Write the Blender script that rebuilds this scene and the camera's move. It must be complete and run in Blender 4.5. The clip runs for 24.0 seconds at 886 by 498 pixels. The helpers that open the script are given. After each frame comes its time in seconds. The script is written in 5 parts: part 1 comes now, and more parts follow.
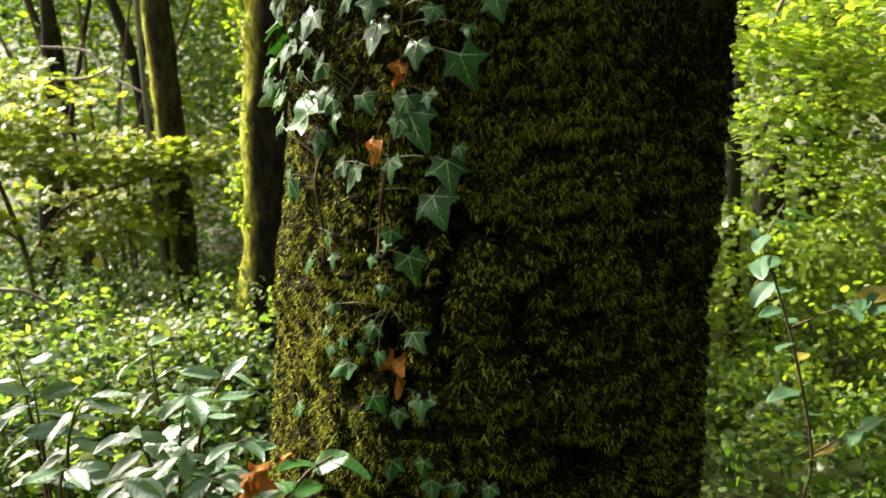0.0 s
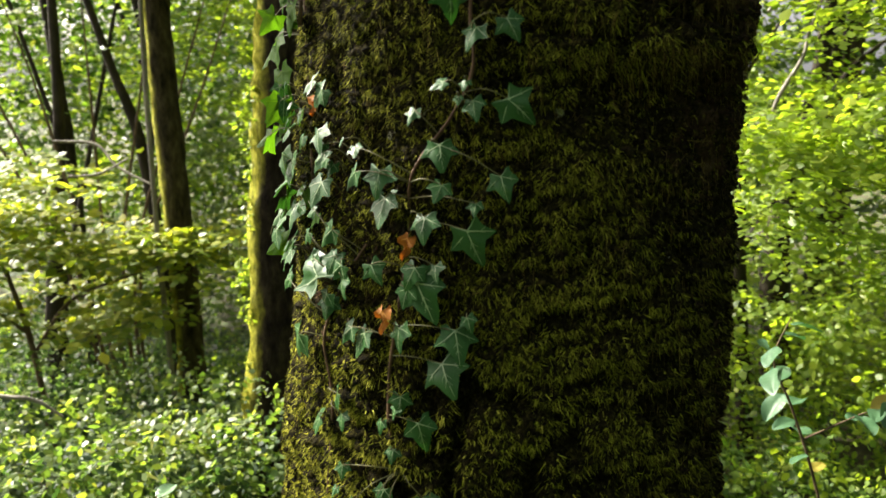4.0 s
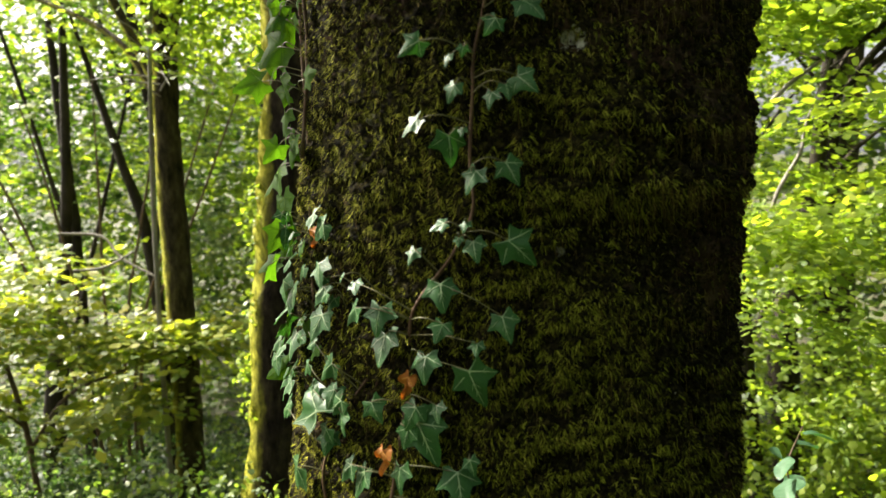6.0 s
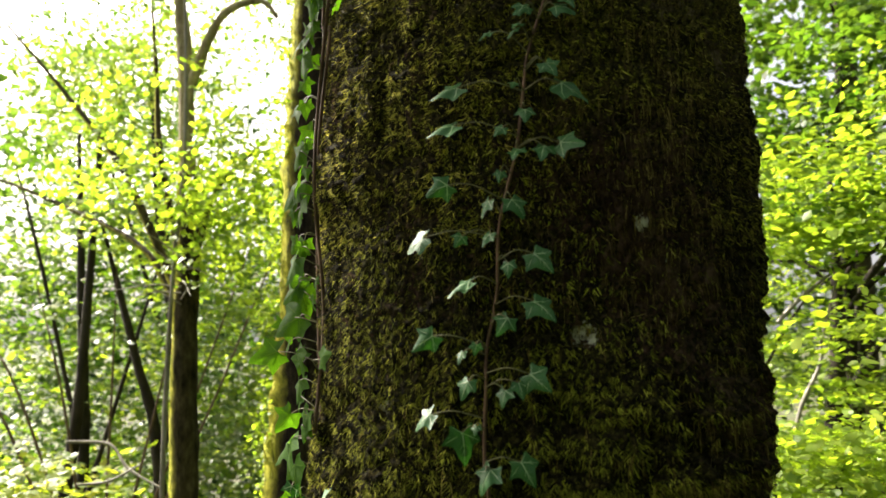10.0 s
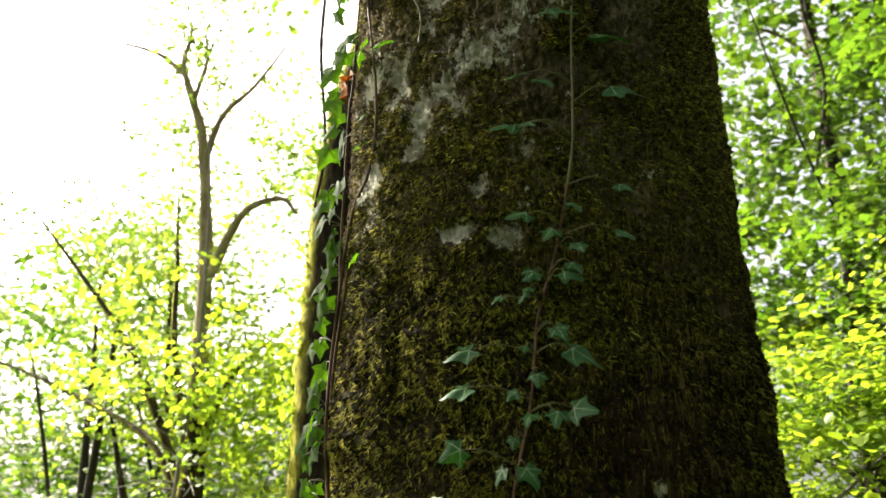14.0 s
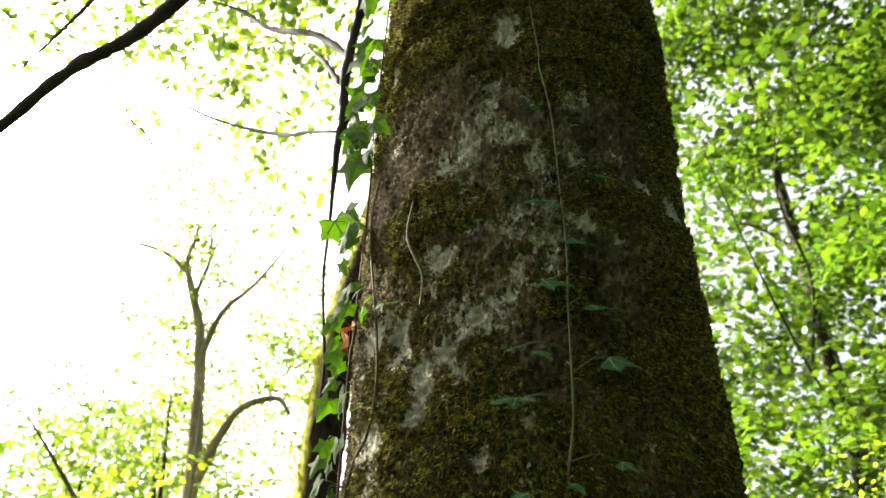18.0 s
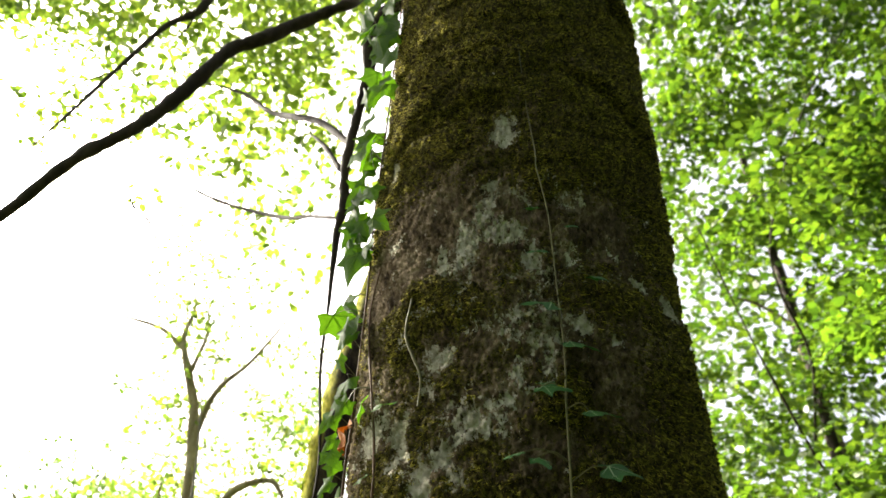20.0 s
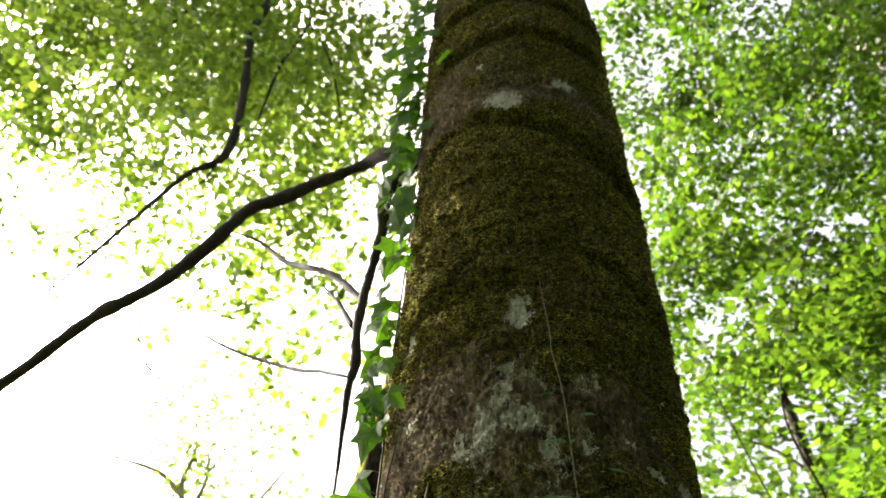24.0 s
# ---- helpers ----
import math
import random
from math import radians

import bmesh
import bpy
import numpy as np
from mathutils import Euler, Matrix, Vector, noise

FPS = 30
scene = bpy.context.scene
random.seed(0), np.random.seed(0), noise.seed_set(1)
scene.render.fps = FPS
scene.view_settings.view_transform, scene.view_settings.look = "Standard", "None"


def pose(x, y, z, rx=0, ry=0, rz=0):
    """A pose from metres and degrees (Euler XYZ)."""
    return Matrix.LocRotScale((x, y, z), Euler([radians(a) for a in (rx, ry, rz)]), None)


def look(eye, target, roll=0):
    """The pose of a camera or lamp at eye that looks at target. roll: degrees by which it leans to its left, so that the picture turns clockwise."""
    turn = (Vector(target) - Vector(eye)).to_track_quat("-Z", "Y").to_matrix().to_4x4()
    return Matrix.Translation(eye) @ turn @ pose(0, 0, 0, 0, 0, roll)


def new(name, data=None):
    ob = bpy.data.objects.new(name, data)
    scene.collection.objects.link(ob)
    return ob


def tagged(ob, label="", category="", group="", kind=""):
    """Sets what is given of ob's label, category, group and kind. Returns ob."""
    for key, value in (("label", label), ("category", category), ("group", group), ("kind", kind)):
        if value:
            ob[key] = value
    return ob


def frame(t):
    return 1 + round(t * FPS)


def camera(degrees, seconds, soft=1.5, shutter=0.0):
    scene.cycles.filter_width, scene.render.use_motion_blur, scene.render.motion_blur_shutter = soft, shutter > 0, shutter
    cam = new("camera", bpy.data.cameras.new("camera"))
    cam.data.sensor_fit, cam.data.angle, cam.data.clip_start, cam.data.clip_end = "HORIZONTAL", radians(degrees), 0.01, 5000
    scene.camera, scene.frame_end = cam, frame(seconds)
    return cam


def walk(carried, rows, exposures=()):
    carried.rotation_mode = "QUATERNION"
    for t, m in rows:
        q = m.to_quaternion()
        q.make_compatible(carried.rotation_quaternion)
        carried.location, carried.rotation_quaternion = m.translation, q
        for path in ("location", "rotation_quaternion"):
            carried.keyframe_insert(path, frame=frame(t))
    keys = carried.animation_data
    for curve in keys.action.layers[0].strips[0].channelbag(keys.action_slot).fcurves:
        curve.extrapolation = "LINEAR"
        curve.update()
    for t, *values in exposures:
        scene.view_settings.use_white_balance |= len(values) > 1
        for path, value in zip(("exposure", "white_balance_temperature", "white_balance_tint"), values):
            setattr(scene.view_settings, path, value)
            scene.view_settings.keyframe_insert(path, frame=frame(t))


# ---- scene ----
cam = camera(61.5, 24.0, 1.5)
PATH = [
    (0, (-0.117, 0.001, 1.441), (0.096, 1.901, 0.855), 0.3),
    (0.5, (-0.117, 0.006, 1.458), (0.096, 1.909, 0.88), 0.1),
    (1, (-0.118, 0.007, 1.474), (0.093, 1.913, 0.908), 0.1),
    (1.5, (-0.118, 0.015, 1.492), (0.09, 1.924, 0.935), 0.1),
    (3.5, (-0.117, 0.039, 1.575), (0.087, 1.969, 1.093), -0.7),
    (4, (-0.118, 0.038, 1.596), (0.087, 1.978, 1.153), -0.6),
    (4.5, (-0.114, 0.046, 1.61), (0.087, 1.996, 1.212), -0.3),
    (5, (-0.112, 0.053, 1.636), (0.087, 2.01, 1.273), -0.6),
    (5.5, (-0.113, 0.056, 1.654), (0.09, 2.022, 1.348), -0.5),
    (6, (-0.11, 0.062, 1.681), (0.09, 2.036, 1.431), -1.0),
    (6.5, (-0.108, 0.067, 1.702), (0.091, 2.049, 1.517), -1.0),
    (7, (-0.109, 0.065, 1.724), (0.091, 2.052, 1.609), -1.1),
    (7.5, (-0.109, 0.063, 1.743), (0.091, 2.053, 1.689), -1.1),
    (8, (-0.109, 0.061, 1.766), (0.088, 2.051, 1.771), -1.1),
    (8.5, (-0.108, 0.064, 1.784), (0.084, 2.054, 1.843), -1.3),
    (9, (-0.108, 0.063, 1.799), (0.078, 2.05, 1.919), -1.1),
    (9.5, (-0.108, 0.06, 1.813), (0.073, 2.044, 1.984), -1.1),
    (10, (-0.105, 0.064, 1.833), (0.065, 2.044, 2.053), -1.2),
    (10.5, (-0.105, 0.06, 1.848), (0.059, 2.035, 2.119), -1.3),
    (12.5, (-0.105, 0.046, 1.908), (0.038, 1.974, 2.416), -1.0),
    (13, (-0.105, 0.04, 1.927), (0.035, 1.954, 2.487), -1.1),
    (13.5, (-0.106, 0.035, 1.941), (0.033, 1.936, 2.548), -1.1),
    (14, (-0.106, 0.03, 1.955), (0.033, 1.915, 2.61), -1.1),
    (14.5, (-0.107, 0.026, 1.968), (0.034, 1.893, 2.67), -1.0),
    (15, (-0.108, 0.019, 1.986), (0.036, 1.866, 2.741), -1.0),
    (15.5, (-0.107, 0.011, 2.003), (0.035, 1.835, 2.811), -1.2),
    (16, (-0.109, 0.002, 2.021), (0.033, 1.799, 2.889), -1.4),
    (16.5, (-0.111, -0.007, 2.035), (0.032, 1.762, 2.957), -1.4),
    (17, (-0.113, -0.017, 2.049), (0.029, 1.722, 3.026), -1.5),
    (17.5, (-0.116, -0.028, 2.065), (0.028, 1.685, 3.088), -1.4),
    (18, (-0.118, -0.041, 2.082), (0.027, 1.642, 3.153), -1.1),
    (18.5, (-0.12, -0.054, 2.092), (0.027, 1.601, 3.205), -1.2),
    (20.5, (-0.123, -0.091, 2.131), (0.022, 1.457, 3.389), -0.9),
    (21, (-0.125, -0.102, 2.14), (0.02, 1.415, 3.435), -0.9),
    (21.5, (-0.126, -0.11, 2.156), (0.016, 1.378, 3.485), -1.0),
    (22, (-0.13, -0.123, 2.169), (0.01, 1.331, 3.534), -1.0),
    (22.5, (-0.135, -0.14, 2.173), (0.003, 1.284, 3.57), -0.9),
    (23, (-0.141, -0.151, 2.179), (-0.008, 1.246, 3.604), -0.6),
    (23.5, (-0.149, -0.167, 2.183), (-0.02, 1.209, 3.629), -0.4),
    (24, (-0.157, -0.174, 2.188), (-0.037, 1.178, 3.657), -0.2),
]
EXPOSURES = [(0, 2.12), (8, 2.22), (14, 2.37), (18, 2.45), (24, 2.5)]
walk(cam, [(t, look(eye, target, roll)) for t, eye, target, roll in PATH], EXPOSURES)


cam.data.dof.use_dof = True
cam.data.dof.focus_distance = 1.4
cam.data.dof.aperture_fstop = 4.6

# ---- world, sun, exposure ----
SUN = Vector((-0.60, 0.49, 0.635)).normalized()
world = bpy.data.worlds.new("sky")
scene.world = world
world.use_nodes = True
wn = world.node_tree.nodes
sky = wn.new("ShaderNodeTexSky")
sky.sky_type = 'NISHITA'
sky.sun_disc = False
sky.sun_elevation = math.asin(SUN.z)
sky.sun_rotation = math.atan2(SUN.x, SUN.y)
sky.dust_density = 10.0
sky.air_density = 0.3
sky.ozone_density = 0.3
wn["Background"].inputs["Strength"].default_value = 0.12
world.node_tree.links.new(sky.outputs["Color"], wn["Background"].inputs["Color"])
# thin bright haze over the whole sky
haze = wn.new("ShaderNodeBackground")
haze.inputs["Color"].default_value = (1.0, 1.0, 0.98, 1)
haze.inputs["Strength"].default_value = 0.09
both = wn.new("ShaderNodeAddShader")
world.node_tree.links.new(wn["Background"].outputs[0], both.inputs[0])
world.node_tree.links.new(haze.outputs[0], both.inputs[1])
world.node_tree.links.new(both.outputs[0], wn["World Output"].inputs["Surface"])
sun = new("sun", bpy.data.lights.new("sun", 'SUN'))
sun.data.energy = 5.0
sun.data.angle = radians(0.6)
sun.data.color = (1.0, 0.94, 0.82)
sun.matrix_world = look(SUN * 30, (0, 0, 0))


# ---- materials ----
def nodes(name):
    m = bpy.data.materials.new(name)
    m.use_nodes = True
    nt = m.node_tree
    return m, nt, nt.nodes["Principled BSDF"], nt.links.new


def ramp(nt, fac, stops):
    r = nt.nodes.new("ShaderNodeValToRGB")
    e = r.color_ramp.elements
    while len(e) < len(stops):
        e.new(0.5)
    for el, (p, c) in zip(e, stops):
        el.position, el.color = p, (*c, 1)
    nt.links.new(fac, r.inputs["Fac"])
    return r.outputs["Color"]


def tex(nt, scale, detail=6, stretch=None, rough=0.6, shift=0.0):
    c = nt.nodes.new("ShaderNodeTexCoord")
    n = nt.nodes.new("ShaderNodeTexNoise")
    n.inputs["Scale"].default_value = scale
    n.inputs["Detail"].default_value = detail
    n.inputs["Roughness"].default_value = rough
    mp = nt.nodes.new("ShaderNodeMapping")
    mp.inputs["Location"].default_value = (shift, shift * 1.7, -shift)
    if stretch:
        mp.inputs["Scale"].default_value = stretch
    nt.links.new(c.outputs["Object"], mp.inputs["Vector"])
    nt.links.new(mp.outputs["Vector"], n.inputs["Vector"])
    return n.outputs["Fac"]


def mixc(nt, fac, a, b, mode='MIX'):
    x = nt.nodes.new("ShaderNodeMix")
    x.data_type, x.blend_type = 'RGBA', mode
    for k, v in ((0, fac), (6, a), (7, b)):
        if isinstance(v, (int, float)):
            x.inputs[k].default_value = v
        elif isinstance(v, tuple):
            x.inputs[k].default_value = (*v, 1)
        else:
            nt.links.new(v, x.inputs[k])
    return x.outputs[2]


def bump(nt, bsdf, height, strength, dist):
    b = nt.nodes.new("ShaderNodeBump")
    b.inputs["Strength"].default_value, b.inputs["Distance"].default_value = strength, dist
    nt.links.new(height, b.inputs["Height"])
    nt.links.new(b.outputs["Normal"], bsdf.inputs["Normal"])


def leaf_material(name, stops, through_light, glow=0.55, rough=0.45, spec=0.4, patch=1.2, coat=0.0):
    """A thin leaf that lets light through; colour varies leaf by leaf and in patches."""
    m, nt, p, link = nodes(name)
    g = nt.nodes.new("ShaderNodeNewGeometry")
    mean = nt.nodes.new("ShaderNodeMix")
    mean.inputs[0].default_value = 0.45
    link(g.outputs["Random Per Island"], mean.inputs[2])
    link(tex(nt, patch, 3), mean.inputs[3])
    col = ramp(nt, mean.outputs[0], stops)
    link(col, p.inputs["Base Color"])
    p.inputs["Roughness"].default_value, p.inputs["Specular IOR Level"].default_value = rough, spec
    p.inputs["Coat Weight"].default_value, p.inputs["Coat Roughness"].default_value = coat, 0.35
    t = nt.nodes.new("ShaderNodeBsdfTranslucent")
    link(mixc(nt, 1.0, col, through_light, 'MULTIPLY'), t.inputs["Color"])
    x = nt.nodes.new("ShaderNodeMixShader")
    x.inputs[0].default_value = glow
    link(p.outputs[0], x.inputs[1])
    link(t.outputs[0], x.inputs[2])
    link(x.outputs[0], nt.nodes["Material Output"].inputs["Surface"])
    return m


def solid(name, stops, scale, rough=0.85, relief=0.0, dist=0.01, stretch=None, spec=0.2, fine=40):
    m, nt, p, link = nodes(name)
    a, b = tex(nt, scale, 6, stretch), tex(nt, scale * fine / 8, 5, stretch, 0.7, 3.0)
    mean = nt.nodes.new("ShaderNodeMix")
    mean.inputs[0].default_value = 0.4
    link(a, mean.inputs[2])
    link(b, mean.inputs[3])
    link(ramp(nt, mean.outputs[0], stops), p.inputs["Base Color"])
    p.inputs["Roughness"].default_value, p.inputs["Specular IOR Level"].default_value = rough, spec
    if relief:
        bump(nt, p, mean.outputs[0], relief, dist)
    return m


def bark_material():
    """Red-brown bark with a thin film of moss and pale crusts of lichen, each where it grows on the trunk."""
    m, nt, p, link = nodes("bark")

    def grown(name):
        a = nt.nodes.new("ShaderNodeAttribute")
        a.attribute_name = name
        return a.outputs["Fac"]

    spread = lambda noise: ramp(nt, noise, [(0.36, (0, 0, 0)), (0.64, (1, 1, 1))])
    grain = spread(mixc(nt, 0.5, tex(nt, 16, 8, (1, 1, 0.7), 0.7), tex(nt, 85, 6, (1, 1, 0.6), 0.75, 8.0)))
    # Light and shade put into the colour: darker bark below, paler above.
    darker = ramp(nt, grain, [(0.15, (0.006, 0.0035, 0.002)), (0.5, (0.036, 0.020, 0.011)), (0.9, (0.11, 0.068, 0.04))])
    paler = ramp(nt, grain, [(0.15, (0.024, 0.018, 0.010)), (0.5, (0.11, 0.084, 0.048)), (0.9, (0.29, 0.24, 0.15))])
    base = mixc(nt, grown("height_tone"), darker, paler)
    # thin grey bloom on the bark
    bloom = ramp(nt, tex(nt, 9, 7, None, 0.7, 4.0), [(0.5, (0, 0, 0)), (0.68, (0.3, 0.3, 0.3))])
    base = mixc(nt, bloom, base, (0.12, 0.095, 0.06))
    film = ramp(nt, mixc(nt, 0.45, grown("moss"), spread(mixc(nt, 0.55, tex(nt, 24, 7, (1, 1, 0.7), 0.7, 5.0), tex(nt, 130, 5, None, 0.7, 6.0)))), [(0.40, (0, 0, 0)), (0.52, (0.95, 0.95, 0.95))])
    thread = tex(nt, 110, 6, None, 0.75, 7.0)
    # moss film likewise: shade between the blades put into its colour low down
    darker_film = ramp(nt, thread, [(0.42, (0.003, 0.003, 0.001)), (0.54, (0.018, 0.016, 0.004)), (0.66, (0.08, 0.072, 0.013))])
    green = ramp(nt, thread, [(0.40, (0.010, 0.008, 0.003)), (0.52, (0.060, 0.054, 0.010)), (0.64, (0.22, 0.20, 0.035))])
    base = mixc(nt, film, base, mixc(nt, grown("height_tone"), darker_film, green))
    mask = ramp(nt, mixc(nt, 0.5, grown("lichen"), spread(mixc(nt, 0.5, tex(nt, 40, 6, (1, 1, 0.75), 0.7, 9.0), tex(nt, 120, 6, (1, 1, 0.8), 0.75, 2.0)))), [(0.545, (0, 0, 0)), (0.60, (1, 1, 1))])
    crust = ramp(nt, mixc(nt, 0.4, tex(nt, 90, 5, None, 0.7), tex(nt, 12, 4, None, 0.6, 3.0)), [(0.34, (0.20, 0.185, 0.125)), (0.5, (0.47, 0.46, 0.34)), (0.66, (0.70, 0.71, 0.58))])
    link(mixc(nt, mask, base, crust), p.inputs["Base Color"])
    p.inputs["Roughness"].default_value, p.inputs["Specular IOR Level"].default_value = 0.95, 0.06
    bump(nt, p, mixc(nt, 0.5, tex(nt, 45, 8, (1, 1, 0.6), 0.75), tex(nt, 170, 6, None, 0.75, 1.0)), 1.0, 0.022)
    return m


def moss_material(name, stops, patch, through_share=0.25):
    m, nt, p, link = nodes(name)
    g = nt.nodes.new("ShaderNodeNewGeometry")
    tuft = mixc(nt, 0.55, tex(nt, 190, 2, None, 0.5, 6.0), tex(nt, patch, 4))
    mean = nt.nodes.new("ShaderNodeMix")
    mean.inputs[0].default_value = 0.62
    link(g.outputs["Random Per Island"], mean.inputs[2])
    link(tuft, mean.inputs[3])
    col = ramp(nt, mean.outputs[0], stops)
    link(col, p.inputs["Base Color"])
    p.inputs["Roughness"].default_value, p.inputs["Specular IOR Level"].default_value = 0.8, 0.08
    t = nt.nodes.new("ShaderNodeBsdfTranslucent")
    link(col, t.inputs["Color"])
    x = nt.nodes.new("ShaderNodeMixShader")
    x.inputs[0].default_value = through_share
    link(p.outputs[0], x.inputs[1])
    link(t.outputs[0], x.inputs[2])
    link(x.outputs[0], nt.nodes["Material Output"].inputs["Surface"])
    return m


BARK = bark_material()
MOSS = moss_material("moss", [(0.34, (0.005, 0.005, 0.0015)), (0.45, (0.040, 0.041, 0.006)), (0.55, (0.15, 0.16, 0.017)), (0.65, (0.34, 0.35, 0.034)), (0.76, (0.58, 0.54, 0.09))], 4.0)
# Sunlight put into the colour: bright copy of the moss for the left rim.
MOSS_SUNLIT = moss_material("moss_sunlit", [(0.30, (0.05, 0.055, 0.006)), (0.42, (0.17, 0.18, 0.016)), (0.54, (0.34, 0.35, 0.03)), (0.66, (0.52, 0.50, 0.05)), (0.78, (0.66, 0.62, 0.12))], 5.0)
MOSS_BROWN = moss_material("moss_brown", [(0.35, (0.006, 0.004, 0.0015)), (0.46, (0.034, 0.022, 0.006)), (0.56, (0.12, 0.082, 0.022)), (0.66, (0.25, 0.185, 0.05)), (0.76, (0.42, 0.33, 0.11))], 5.0)
MOSS_DRY = moss_material("dry_moss", [(0.34, (0.010, 0.008, 0.002)), (0.45, (0.10, 0.095, 0.013)), (0.55, (0.31, 0.29, 0.032)), (0.65, (0.54, 0.48, 0.07)), (0.76, (0.72, 0.65, 0.17))], 4.0, 0.4)


def half_mossy_bark(name, tones):
    """Dark rough bark with yellow-green moss on its left side, sunlight put into the moss colour."""
    m, nt, p, link = nodes(name)
    dark = ramp(nt, tex(nt, 22, 7, (1, 1, 0.35), 0.7), list(zip((0.35, 0.5, 0.7), tones)))
    moss = ramp(nt, tex(nt, 45, 6, (1, 1, 0.5), 0.7, 4.0), [(0.34, (0.06, 0.065, 0.007)), (0.5, (0.25, 0.25, 0.022)), (0.68, (0.46, 0.43, 0.05))])
    g = nt.nodes.new("ShaderNodeNewGeometry")
    d = nt.nodes.new("ShaderNodeVectorMath")
    d.operation = 'DOT_PRODUCT'
    # facing left and up, towards the sun: the lit edge is put in the colour
    d.inputs[1].default_value = (-0.95, 0.1, 0.3)
    link(g.outputs["Normal"], d.inputs[0])
    side = mixc(nt, 0.45, d.outputs["Value"], tex(nt, 14, 6, (1, 1, 0.5), 0.65, 1.0))
    link(mixc(nt, ramp(nt, side, [(0.36, (0, 0, 0)), (0.58, (1, 1, 1))]), dark, moss), p.inputs["Base Color"])
    p.inputs["Roughness"].default_value, p.inputs["Specular IOR Level"].default_value = 0.95, 0.1
    bump(nt, p, tex(nt, 30, 7, (1, 1, 0.35), 0.75), 1.0, 0.025)
    return m


BARK_MOSSY = half_mossy_bark("mossy_bark", ((0.010, 0.008, 0.005), (0.045, 0.036, 0.02), (0.12, 0.10, 0.05)))
BARK_MOSSY_DARK = half_mossy_bark("dark_mossy_bark", ((0.006, 0.004, 0.003), (0.026, 0.019, 0.012), (0.075, 0.06, 0.03)))
BARK_DARK = solid("dark_bark", [(0.35, (0.009, 0.007, 0.005)), (0.5, (0.024, 0.019, 0.013)), (0.7, (0.055, 0.045, 0.032))], 8, 0.9, 0.7, 0.01, (1, 1, 0.4))
BARK_BROWN = solid("brown_bark", [(0.35, (0.03, 0.023, 0.015)), (0.5, (0.085, 0.066, 0.042)), (0.7, (0.17, 0.14, 0.08))], 9, 0.9, 0.8, 0.012, (1, 1, 0.4))
BARK_GREY = solid("grey_bark", [(0.35, (0.10, 0.09, 0.075)), (0.55, (0.22, 0.20, 0.17)), (0.75, (0.33, 0.31, 0.27))], 6, 0.85, 0.5, 0.008, (1, 1, 0.5))
# Sun and sky glare put into the colour: pale bark for high boughs.
BARK_GLARE = solid("glare_bark", [(0.35, (0.10, 0.08, 0.045)), (0.5, (0.24, 0.20, 0.12)), (0.7, (0.42, 0.37, 0.25))], 12, 0.9, 0.7, 0.01, (1, 1, 0.4))
TWIG = solid("twig_bark", [(0.35, (0.045, 0.028, 0.018)), (0.6, (0.12, 0.08, 0.05))], 30, 0.7, 0.3, 0.002)
STEM = solid("ivy_stem_bark", [(0.35, (0.035, 0.02, 0.012)), (0.6, (0.11, 0.065, 0.035))], 30, 0.75, 0.5, 0.003, (1, 1, 0.4))
STEM_GREEN = solid("ivy_green_stem", [(0.35, (0.05, 0.055, 0.02)), (0.6, (0.11, 0.10, 0.04))], 30, 0.6)
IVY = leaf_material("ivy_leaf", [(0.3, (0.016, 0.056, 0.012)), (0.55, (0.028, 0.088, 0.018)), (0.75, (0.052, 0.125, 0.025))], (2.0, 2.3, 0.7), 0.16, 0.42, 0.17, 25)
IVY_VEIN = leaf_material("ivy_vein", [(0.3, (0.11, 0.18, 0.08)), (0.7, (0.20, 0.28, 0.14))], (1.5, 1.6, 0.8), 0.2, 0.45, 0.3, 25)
# Sunlight put into the colour: brighter, more see-through copy of ivy_leaf.
IVY_LIT = leaf_material("ivy_leaf_sunlit", [(0.3, (0.034, 0.084, 0.010)), (0.55, (0.052, 0.115, 0.014)), (0.75, (0.085, 0.15, 0.02))], (2.0, 2.05, 0.35), 0.6, 0.6, 0.1, 25)
DEAD = leaf_material("dead_leaf", [(0.3, (0.22, 0.075, 0.010)), (0.5, (0.40, 0.165, 0.02)), (0.65, (0.55, 0.29, 0.05))], (1.3, 0.8, 0.3), 0.25, 0.6, 0.2, 30)
BEECH_NEAR = leaf_material("beech_leaf_near", [(0.3, (0.07, 0.135, 0.065)), (0.6, (0.105, 0.185, 0.095)), (0.8, (0.15, 0.23, 0.10))], (1.6, 1.8, 0.6), 0.2, 0.38, 0.8, 12, 0.25)
SEEDLING = leaf_material("seedling_leaf", [(0.3, (0.035, 0.10, 0.02)), (0.6, (0.05, 0.14, 0.028)), (0.8, (0.08, 0.19, 0.035))], (1.8, 2.1, 0.5), 0.35, 0.4, 0.5, 12)
HAZEL = leaf_material("hazel_leaf", [(0.3, (0.035, 0.085, 0.038)), (0.6, (0.05, 0.11, 0.048)), (0.8, (0.075, 0.14, 0.045))], (1.5, 1.9, 0.7), 0.22, 0.5, 0.4, 10)
YELLOW = leaf_material("yellow_leaf", [(0.3, (0.20, 0.18, 0.03)), (0.7, (0.30, 0.23, 0.04))], (1.3, 1.2, 0.6), 0.4, 0.5, 0.3, 10)
GREEN = leaf_material("green_leaf", [(0.25, (0.034, 0.070, 0.015)), (0.5, (0.064, 0.114, 0.021)), (0.75, (0.104, 0.16, 0.027))], (1.6, 1.8, 0.45), 0.48, 0.45, 0.4)
